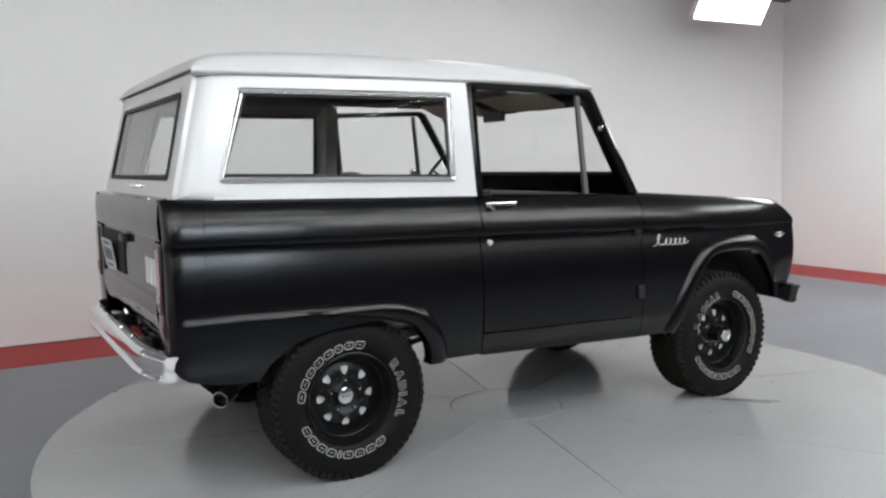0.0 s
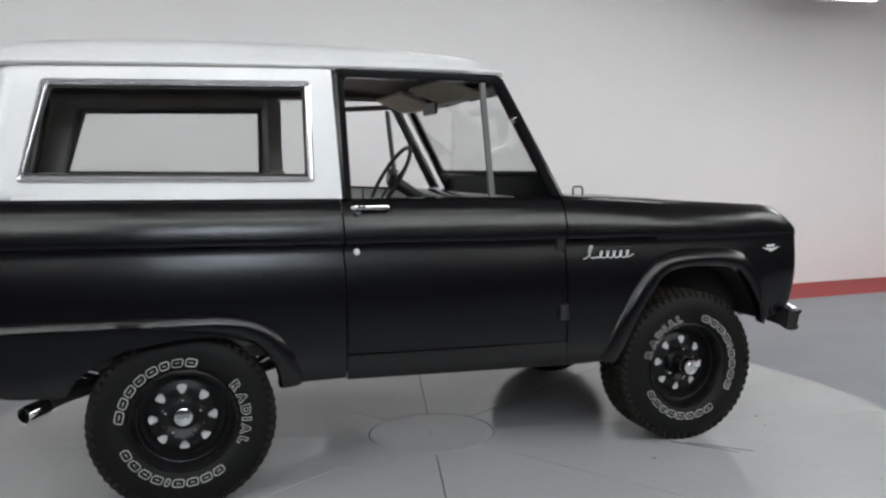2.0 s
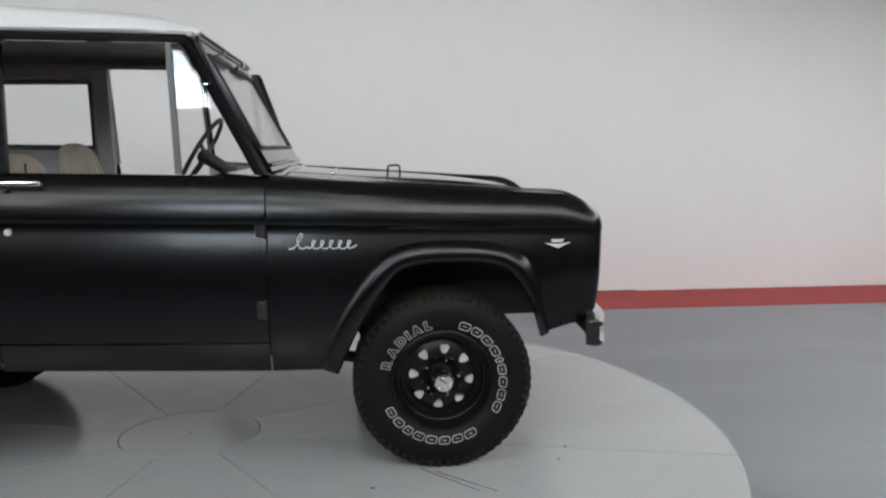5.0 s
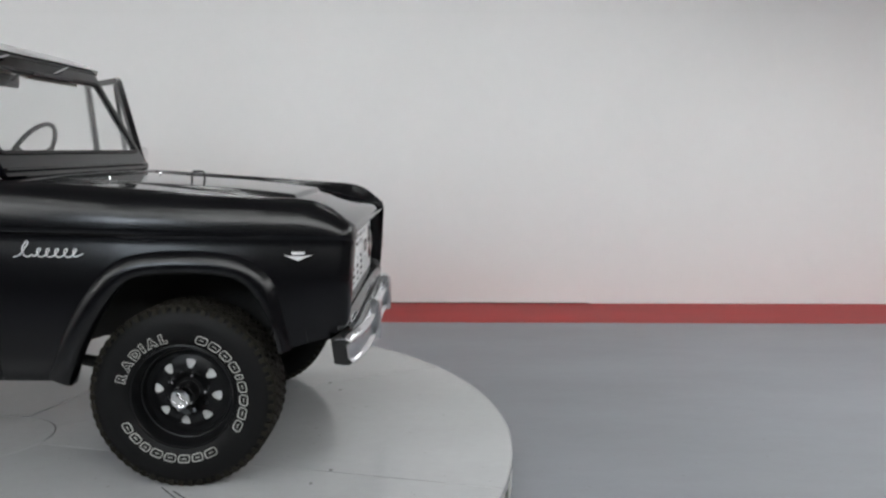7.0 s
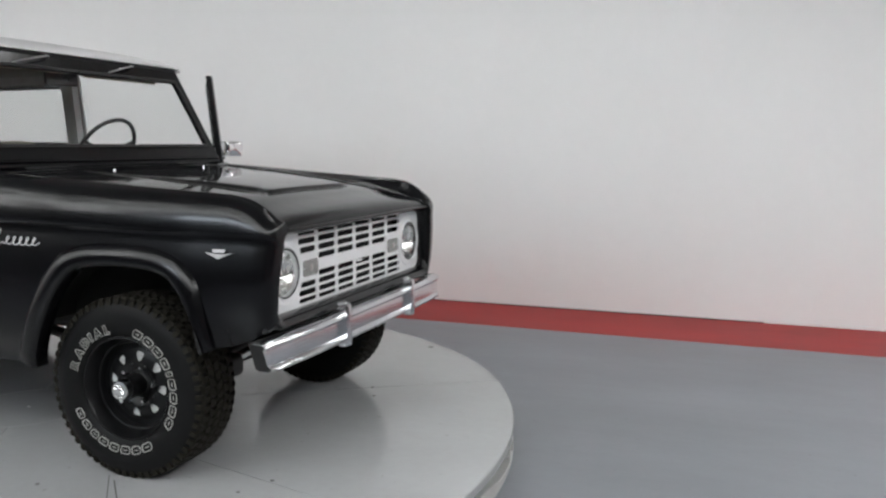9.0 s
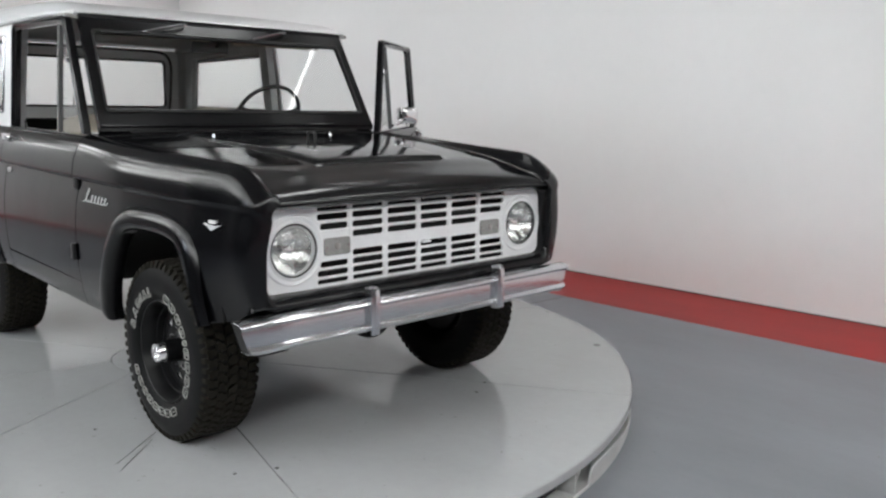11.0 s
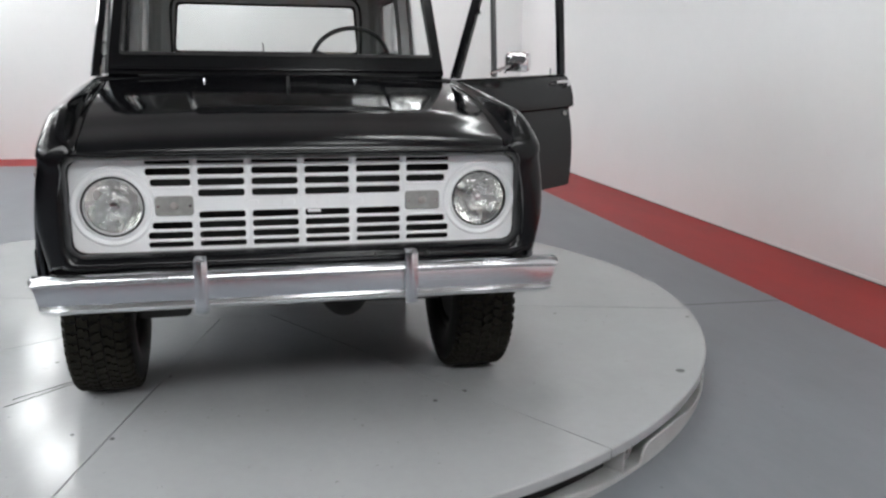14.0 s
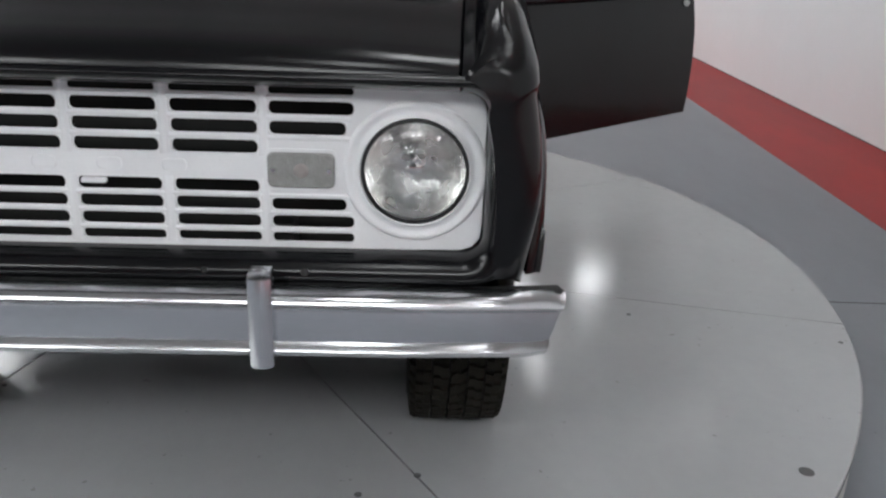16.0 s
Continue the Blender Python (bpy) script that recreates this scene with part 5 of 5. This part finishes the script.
def tyre_body(bm):
    revolve(bm, TYRE, 88, "y")


def tread(bm):
    n = 58
    for row, y0 in enumerate((-0.081, -0.041, 0.0, 0.041, 0.081)):
        w = 0.0175
        for k in range(n):
            ph = (k + 0.5 * (row % 2)) / n
            step = 0.366 * TAU / n
            if row in (0, 4):
                poly = [(-0.40, -w), (0.36, -w), (0.36, -w * 0.1), (0.22, 0), (0.40, w), (-0.36, w), (-0.22, 0), (-0.40, -w * 0.1)]
            else:
                m = 1 if row % 2 else -1
                poly = [(-0.48 + 0.16 * m, -w), (0.24 + 0.16 * m, -w), (0.42 + 0.05 * m, -w * 0.1), (0.26 - 0.12 * m, w * 0.2), (0.40 - 0.16 * m, w), (-0.32 - 0.16 * m, w), (-0.48, w * 0.3), (-0.30, -w * 0.3)]
            top = []
            bot = []
            for s, y in poly:
                a = TAU * ph + s * step / 0.366
                crown = 0.366 - 0.0035 * (abs(y0 + y) / 0.1) ** 3
                top.append(bm.verts.new((crown * math.cos(a), y0 + y, crown * math.sin(a))))
                bot.append(bm.verts.new((0.353 * math.cos(a), y0 + y * 1.08, 0.353 * math.sin(a))))
            bm.faces.new(top)
            for i in range(len(top)):
                j = (i + 1) % len(top)
                bm.faces.new((top[i], top[j], bot[j], bot[i]))
    for side in (-1, 1):
        for k in range(n):
            a0 = TAU * (k + 0.1) / n
            a1 = TAU * (k + 0.62) / n
            vs = []
            for r, y in ((0.3655, 0.1), (0.358, 0.112), (0.336, 0.1165), (0.336, 0.108), (0.35, 0.095)):
                vs.append([bm.verts.new((r * math.cos(a), side * y, r * math.sin(a))) for a in (a0, a1)])
            for p, q in zip(vs, vs[1:]):
                bm.faces.new((p[0], p[1], q[1], q[0]))
            bm.faces.new([v[0] for v in vs])
            bm.faces.new([v[1] for v in vs])


def rim_barrel(bm):
    revolve(bm, [(0.200, -0.088), (0.209, -0.098), (0.208, -0.106), (0.202, -0.108), (0.197, -0.102), (0.194, -0.090), (0.188, -0.082), (0.184, -0.060), (0.181, -0.052), (0.176, -0.050), (0.172, -0.036), (0.168, -0.026)], 64, "y")
    revolve(bm, [(0.19, -0.05), (0.188, 0.08), (0.20, 0.09)], 48, "y")


def disc_y(r):
    return lerp([(0.0, -0.020), (0.055, -0.020), (0.075, -0.032), (0.095, -0.041), (0.125, -0.036), (0.150, -0.026), (0.170, -0.024)], r)


def rim_disc(bm):
    def P(th, r, d=0.0):
        return (r * math.sin(th), disc_y(r) + d, r * math.cos(th))

    for k in range(8):
        c = TAU * k / 8
        hole = []
        m = 20
        for i in range(m):
            a = TAU * i / m
            r = 0.1155 + 0.0195 * math.copysign(abs(math.sin(a)) ** 0.75, math.sin(a))
            wid = 0.100 + 0.095 * ((r - 0.096) / 0.039)
            hole.append((math.copysign(abs(math.cos(a)) ** 0.7, math.cos(a)) * wid, r))
        edge = []
        for th, r in hole:
            du, dv = th / (TAU / 16), (r - 0.1155) / 0.034
            s = 1 / max(abs(du), abs(dv), 1e-6)
            edge.append((du * s * TAU / 16, 0.1155 + dv * s * 0.034))
        loft(bm, [[P(c + e[0], e[1]) for e in edge], [P(c + 0.5 * (e[0] + h[0]), 0.5 * (e[1] + h[1])) for e, h in zip(edge, hole)], [P(c + h[0], h[1]) for h in hole], [P(c + h[0] * 0.97, 0.1155 + (h[1] - 0.1155) * 0.97, 0.003) for h in hole], [P(c + h[0] * 0.95, 0.1155 + (h[1] - 0.1155) * 0.95, 0.006) for h in hole]], True)
    revolve(bm, [(0.0, -0.020), (0.055, -0.020), (0.060, -0.022), (0.072, -0.030), (0.0825, disc_y(0.0815))], 48, "y")
    revolve(bm, [(0.1485, disc_y(0.1495)), (0.158, disc_y(0.158)), (0.170, disc_y(0.170))], 64, "y")


def drum(bm):
    revolve(bm, [(0.06, -0.006), (0.084, -0.012), (0.092, -0.0265), (0.138, -0.0265), (0.150, -0.016), (0.160, -0.006), (0.160, 0.012)], 48, "y")


def drum_back(bm):
    revolve(bm, [(0.160, 0.012), (0.160, 0.08), (0.06, 0.08)], 40, "y")


def nut(bm):
    revolve(bm, [(0, -0.016), (0.005, -0.015), (0.008, -0.008), (0.009, 0.004)], 6, "y")


def cap_rear(bm):
    revolve(bm, [(0, -0.046), (0.030, -0.0455), (0.036, -0.043), (0.0385, -0.036), (0.039, -0.018)], 32, "y")


def hub_body(bm):
    revolve(bm, [(0.058, -0.018), (0.052, -0.030), (0.046, -0.034), (0.044, -0.100), (0.042, -0.106), (0.0, -0.106)], 32, "y")


def hub_cap(bm):
    revolve(bm, [(0.042, -0.102), (0.0425, -0.112), (0.040, -0.116), (0.039, -0.132), (0.036, -0.138), (0.027, -0.139), (0.025, -0.135), (0.0, -0.135)], 32, "y")
    box(bm, -0.022, 0.022, -0.142, -0.134, -0.005, 0.005, 0.002)


MARK_R = 0.243


def mark(w):
    """An open rounded outline on the sidewall, standing for one letter."""
    def build(bm, h=0.030):
        pts = [(u + 0.12 * v, v) for u, v in rrect(-w / 2, w / 2, -h / 2, h / 2, 0.009, 3)]
        tube(bm, [((MARK_R + v) * math.sin(u / MARK_R), -0.1262, (MARK_R + v) * math.cos(u / MARK_R)) for u, v in pts], 0.0024, 5, True)
        tube(bm, [((MARK_R + v) * math.sin(u / MARK_R), -0.1262, (MARK_R + v) * math.cos(u / MARK_R)) for u, v in ((-w * 0.2, 0), (w * 0.2, 0))], 0.0022, 5)
    return build


def marks(host, centre, widths, gap=0.0115):
    x, out = 0.0, []
    total = sum(widths) + gap * (len(widths) - 1)
    for w in widths:
        o = shared("sidewall_mark", mark(w), LETTER, host, f"white outlined {'narrow' if w < 0.03 else 'wide' if w > 0.0415 else 'plain'} mark {round(w * 1000)} mm wide")
        o.matrix_basis = Matrix.Rotation(centre + (x + w / 2 - total / 2) / MARK_R, 4, "Y")
        out.append(o)
        x += w + gap
    return out


def glyphs(word, size):
    """Outlines of the built-in font, one letter after another."""
    out, x = [], 0.0
    for ch in word:
        cu = bpy.data.curves.new("glyph", "FONT")
        cu.offset = 0.0028
        cu.body, cu.size, cu.fill_mode, cu.bevel_depth, cu.bevel_resolution, cu.resolution_u = ch, size, "NONE", 0.0016, 0, 3
        ob = bpy.data.objects.new("glyph", cu)
        scene.collection.objects.link(ob)
        bpy.context.view_layer.update()
        me = bpy.data.meshes.new_from_object(ob.evaluated_get(bpy.context.evaluated_depsgraph_get()))
        xs = [v.co.x for v in me.vertices]
        out.append((me, min(xs), max(xs), x))
        x += max(xs) - min(xs) + 0.0065
        bpy.data.objects.remove(ob)
        bpy.data.curves.remove(cu)
    return out, x - 0.0065


RADIAL = glyphs("RADIAL", 0.046)


def word_letters(host, centre):
    """The word RADIAL, letter by letter, bent to the sidewall."""
    letters, total = RADIAL
    rad, out = 0.2265, []
    wide = 0.255 / total
    for n, (me, a, b, x) in enumerate(letters):
        def build(bm, me=me, a=a, b=b):
            bm.from_mesh(me)
            for v in bm.verts:
                th = (v.co.x - (a + b) / 2) * wide / rad
                r = rad + v.co.y
                v.co = (r * math.sin(th), -0.1262 - v.co.z, r * math.cos(th))
        o = shared("letter", build, LETTER, host, f"white outlined letter {'RADIAL'[n]}")
        o.matrix_basis = Matrix.Rotation(centre + (x + (b - a) / 2 - total / 2) * wide / rad, 4, "Y")
        out.append(o)
    return out


def wheel(x, sgn, spin, front):
    host = empty("wheel", car, (x, sgn * WHEEL_Y, 0.3635))
    host.rotation_euler = (0, 0, math.pi if sgn > 0 else 0)
    host.rotation_mode = "XYZ"
    turn = Matrix.Rotation(radians(spin), 4, "Y")
    obs = [shared("tyre", tyre_body, RUBBER, host, "black rubber off-road tyre"), shared("tread", tread, TREAD, host, "dusty blocky tyre tread"), shared("rim", rim_barrel, STEEL_BLACK, host, "black steel rim"),
           shared("wheel_disc", rim_disc, STEEL_BLACK, host, "black wheel disc with eight openings"), shared("brake_drum", drum, SILVER, host, "silver painted brake drum"), shared("backing_plate", drum_back, UNDER, host, "dark brake backing plate")]
    obs += marks(host, radians(-35), (0.048, 0.041, 0.043, 0.043, 0.043, 0.035, 0.041, 0.041))
    obs += marks(host, radians(197), (0.043, 0.043, 0.043, 0.043, 0.018, 0.041, 0.041, 0.043, 0.041))
    obs += word_letters(host, radians(85))
    for k in range(5):
        o = shared("lug_nut", nut, CHROME, host, "chrome lug nut")
        a = TAU * k / 5
        o.location = (0.0715 * math.sin(a), -0.031, 0.0715 * math.cos(a))
        obs.append(o)
    if front:
        obs += [shared("locking_hub", hub_body, STEEL_BLACK, host, "black locking hub body"), shared("hub_dial", hub_cap, CHROME, host, "chrome locking hub dial")]
    else:
        obs.append(shared("centre_cap", cap_rear, BRUSHED, host, "silver centre cap"))
        for k in range(3):
            bm = bmesh.new()
            revolve(bm, [(0, -0.0475), (0.0035, -0.0475), (0.004, -0.044)], 8, "y", (0.016 * (k - 1), 0, 0))
            obs.append(part("cap_dot", bm, PLASTIC, host))
    for o in obs:
        o.matrix_basis = turn @ o.matrix_basis
    # the tyre sits flat where it meets the deck
    return host


wheel(0.0, -1, 0, False)
wheel(0.0, 1, 40, False)
wheel(2.337, -1, -128, True)
wheel(2.337, 1, 70, True)

# ---- chassis and underside ----
def bar(name, pts, r, label="", material=UNDER, n=10):
    bm = bmesh.new()
    tube(bm, pts, r, n)
    return part(name, bm, material, car, label)


for sgn in (-1, 1):
    bm = bmesh.new()
    loft(bm, [[(x, sgn * 0.36 + dy, z + dz) for dy, dz in ((-0.03, -0.05), (0.03, -0.05), (0.03, 0.05), (-0.03, 0.05))] for x, z in ((-0.75, 0.60), (-0.45, 0.60), (-0.05, 0.68), (0.4, 0.58), (1.8, 0.54), (2.2, 0.66), (2.6, 0.66), (2.90, 0.65))], True, True)
    part("frame_rail", bm, UNDER, car)
    bar("radius_arm", [(2.30, sgn * 0.44, 0.33), (2.0, sgn * 0.43, 0.37), (1.45, sgn * 0.38, 0.46)], 0.026)
    bar("shock_absorber", [(2.25, sgn * 0.48, 0.36), (2.22, sgn * 0.50, 0.85)], 0.028)
    bar("rear_shock", [(-0.08, sgn * 0.50, 0.33), (-0.2, sgn * 0.46, 0.72)], 0.028)
    bm = bmesh.new()
    for i in range(4):
        loft(bm, [[(x, sgn * 0.48 + dy, z + 0.012 * i) for dy, dz in ((-0.03, 0), (0.03, 0))] + [(x, sgn * 0.48 + dy, z + 0.012 * i + 0.01) for dy in (0.03, -0.03)] for x, z in ((-0.6 + i * 0.08, 0.50), (-0.2, 0.42), (0.0, 0.40), (0.2, 0.42), (0.55 - i * 0.08, 0.50))], True, True)
    part("leaf_spring", bm, UNDER, car)
    # inner wheel housings
    for cx, r in ((2.33, 0.50), (0.0, 0.46)):
        bm = bmesh.new()
        rows = []
        for k in range(15):
            a = math.pi * (k / 14)
            px, pz = cx + r * math.cos(a), 0.575 + (0.30 if cx > 1 else 0.185) * math.sin(a)
            rows.append([(px, sgn * y, pz) for y in (0.87 - inset(px), 0.55)])
        loft(bm, rows, False)
        b0 = [bm.verts.new(r_[1]) for r_ in rows]
        bm.faces.new(b0)
        part("wheel_housing", bm, UNDER, car, "black inner wheel housing")
bar("front_axle", [(2.337, -0.62, 0.3635), (2.337, 0.62, 0.3635)], 0.042)
bar("rear_axle", [(0, -0.62, 0.3635), (0, 0.62, 0.3635)], 0.042)
for x, y in ((2.337, 0.20), (0.0, 0.10)):
    bm = bmesh.new()
    bmesh.ops.create_uvsphere(bm, u_segments=24, v_segments=14, radius=0.135, matrix=Matrix.Translation((x, y, 0.37)) @ Matrix.Diagonal((0.95, 0.8, 1, 1)))
    part("differential", bm, UNDER, car, "black cast differential housing")
bar("tie_rod", [(2.47, -0.58, 0.36), (2.47, 0.58, 0.34)], 0.016)
bar("drag_link", [(2.52, -0.60, 0.40), (2.52, 0.30, 0.50)], 0.015)
bar("steering_damper", [(2.50, -0.45, 0.38), (2.50, -0.05, 0.40)], 0.026, "pale grey steering damper", BRUSHED)
bar("drive_shaft", [(0.12, 0.10, 0.40), (0.85, 0.08, 0.47)], 0.032)
bar("front_drive_shaft", [(2.2, 0.18, 0.40), (1.3, 0.15, 0.46)], 0.028)
bm = bmesh.new()
box(bm, 2.62, 2.78, -0.34, 0.34, 0.525, 0.60, 0.03, 3)
part("front_crossmember", bm, UNDER, car, "black front crossmember")
bm = bmesh.new()
box(bm, 2.50, 2.60, -0.60, -0.40, 0.335, 0.43, 0.025, 3)
part("steering_arm", bm, UNDER, car)
bm = bmesh.new()
box(bm, 0.8, 1.45, -0.18, 0.24, 0.40, 0.62, 0.05, 3)
part("gearbox", bm, UNDER, car)
bm = bmesh.new()
box(bm, 1.55, 2.35, -0.22, 0.22, 0.46, 0.80, 0.05, 3)
part("engine", bm, UNDER, car)
bm = bmesh.new()
box(bm, -0.55, -0.1, -0.28, 0.25, 0.47, 0.62, 0.03, 3)
part("fuel_tank", bm, UNDER, car)
bm = bmesh.new()
box(bm, -0.70, 1.60, -0.82, 0.82, 0.60, 0.64)
part("floor_pan", bm, UNDER, car)
bm = bmesh.new()
box(bm, 1.58, 1.62, -0.82, 0.82, 0.60, 1.20)
part("firewall", bm, UNDER, car)
bm = bmesh.new()
box(bm, 1.62, 2.90, -0.50, 0.50, 0.60, 0.64)
part("engine_tray", bm, UNDER, car)
bm = bmesh.new()
pts = spline([(0.3, -0.30, 0.46), (0.0, -0.42, 0.50), (-0.25, -0.56, 0.490), (-0.42, -0.66, 0.474), (-0.50, -0.74, 0.462), (-0.555, -0.80, 0.452)], 5)
tube(bm, pts, 0.024, 14, False, False)
ex = part("exhaust_pipe", bm, UNDER, car, "dark exhaust pipe")
bm = bmesh.new()
d = (Vector((-0.555, -0.80, 0.452)) - Vector((-0.50, -0.74, 0.462))).normalized()
e0 = Vector((-0.555, -0.80, 0.452))
side_v = d.cross(Vector((0, 0, 1))).normalized()
up_v = side_v.cross(d)
loft(bm, [[e0 + d * h + (side_v * math.cos(TAU * k / 20) + up_v * math.sin(TAU * k / 20)) * r for k in range(20)] for r, h in ((0.033, -0.08), (0.035, 0.02), (0.034, 0.026), (0.031, 0.025), (0.030, -0.06))], True)
part("exhaust_tip", bm, CHROME, ex, "chrome exhaust tip")

# ---- interior ----
for sgn in (-1, 1):
    seat = empty("seat", car, (0.825, sgn * 0.37, 0.66 if sgn > 0 else 0.612))
    seat["label"] = "beige vinyl bucket seat with rounded backrest"
    bm = bmesh.new()
    loft(bm, [[(x, u, v) for u, v in rrect(-0.24 + i, 0.24 - i, 0.12 + i * 0.5, 0.30 - i * 0.7, 0.06)] for x, i in ((-0.22, 0.02), (-0.20, 0), (0.20, 0), (0.26, 0.03), (0.28, 0.07))], True, True)
    part("seat_cushion", bm, VINYL, seat, sharp=60)
    bm = bmesh.new()
    rows = []
    for z, w, t, dx in ((0.26, 0.24, 0.07, 0.0), (0.36, 0.245, 0.07, -0.03), (0.50, 0.24, 0.065, -0.06), (0.58, 0.225, 0.06, -0.08), (0.63, 0.195, 0.055, -0.092), (0.66, 0.15, 0.045, -0.10), (0.678, 0.085, 0.03, -0.104), (0.683, 0.03, 0.012, -0.105)):
        rows.append([(-0.16 + dx + t * math.cos(TAU * k / 28), math.copysign(abs(math.sin(TAU * k / 28)) ** 0.6, math.sin(TAU * k / 28)) * w, z) for k in range(28)])
    loft(bm, rows, True, True)
    part("backrest", bm, VINYL, seat, "beige vinyl backrest", 60)
    for k in (-1, 0, 1):
        bm = bmesh.new()
        tube(bm, [(-0.16 + dx + t + 0.001, k * 0.09, z) for z, t, dx in ((0.30, 0.07, -0.01), (0.40, 0.07, -0.04), (0.50, 0.065, -0.06), (0.57, 0.06, -0.08))], 0.006, 6)
        part("piping", bm, VINYL, seat)
    bm = bmesh.new()
    box(bm, -0.2, 0.2, -0.18, 0.18, 0.0, 0.13, 0.02)
    part("seat_base", bm, UNDER, seat)
bm = bmesh.new()
loft(bm, [[(x, y, z) for x, z in ((1.60, 1.205), (1.50, 1.214), (1.435, 1.205), (1.405, 1.18), (1.40, 1.10), (1.43, 1.02), (1.60, 1.0))] for y in steps(-0.775, 0.775, 0.15)], True, True)
dash = part("dashboard", bm, BLACK, car, "black metal dashboard", 40)
bm = bmesh.new()
box(bm, 1.37, 1.41, 0.24, 0.54, 1.09, 1.19, 0.02, 3)
part("gauge_pod", bm, PLASTIC, dash)
sw = empty("steering_wheel", car, (1.195, 0.375, 1.280))
sw.rotation_euler = (0, radians(-58), 0)
bm = bmesh.new()
tube(bm, [(0.205 * math.cos(TAU * k / 48), 0.205 * math.sin(TAU * k / 48), 0) for k in range(48)], 0.0115, 10, True)
part("rim", bm, PLASTIC, sw, "thin black steering wheel rim")
for a in (20, 160, 270):
    bm = bmesh.new()
    a = radians(a)
    tube(bm, [(0.03 * math.sin(a), 0.03 * math.cos(a), -0.02), (0.12 * math.sin(a), 0.12 * math.cos(a), -0.012), (0.203 * math.sin(a), 0.203 * math.cos(a), 0)], 0.009, 8)
    part("spoke", bm, PLASTIC, sw)
bm = bmesh.new()
revolve(bm, [(0, 0.012), (0.028, 0.008), (0.04, -0.01), (0.035, -0.05), (0.03, -0.30)], 24, "z")
part("column", bm, PLASTIC, sw, "black steering column")
for y0, y1, drop in ((-0.62, -0.06, 0.085), (0.08, 0.62, 0.10)):
    bm = bmesh.new()
    loft(bm, [[(1.345 - 0.03 + a, y, 1.715 + b) for a, b in ((0.045, -drop * 0.55), (0.045, -drop * 0.55 + 0.014), (-0.125, 0.030), (-0.125, 0.016))] for y in (y0, y0 + 0.01, y1 - 0.01, y1)], True, True)
    part("sun_visor", bm, VINYL, car, "beige vinyl sun visor")
bm = bmesh.new()
tube(bm, [(1.38, 0.0, 1.70), (1.34, 0.0, 1.655), (1.315, 0.0, 1.645)], 0.007, 8)
rear_mirror = part("interior_mirror", bm, PLASTIC, car, "black interior mirror on a short stem")
bm = bmesh.new()
loft(bm, [[(1.312 + d, u - 0.03, v + 1.645) for u, v in rrect(-0.105 + i, 0.105 - i, -0.03 + i, 0.03 - i, 0.012)] for d, i in ((0.012, 0.008), (0.006, 0), (-0.006, 0))], True, True)
part("mirror_back", bm, PLASTIC, rear_mirror)
for sgn in (-1, 1):
    bm = bmesh.new()
    loft(bm, [[(x, sgn * y, z) for y, z in ((0.80, 1.245), (0.80, 0.64), (0.74, 0.64), (0.76, 1.25))] for x in (-0.68, 0.2, 0.65)], True, True)
    part("inner_side_panel", bm, LINER, car, "grey inner side panel")
bm = bmesh.new()
loft(bm, [[(x, y, z) for x, z in ((-0.60, 0.70), (-0.60, 1.16), (-0.54, 1.19), (-0.46, 1.16), (-0.42, 0.90), (-0.10, 0.88), (-0.08, 0.70))] for y in (-0.50, -0.49, 0.49, 0.50)], True, True)
part("rear_bench", bm, VINYL, car, "beige vinyl rear bench seat", 50)
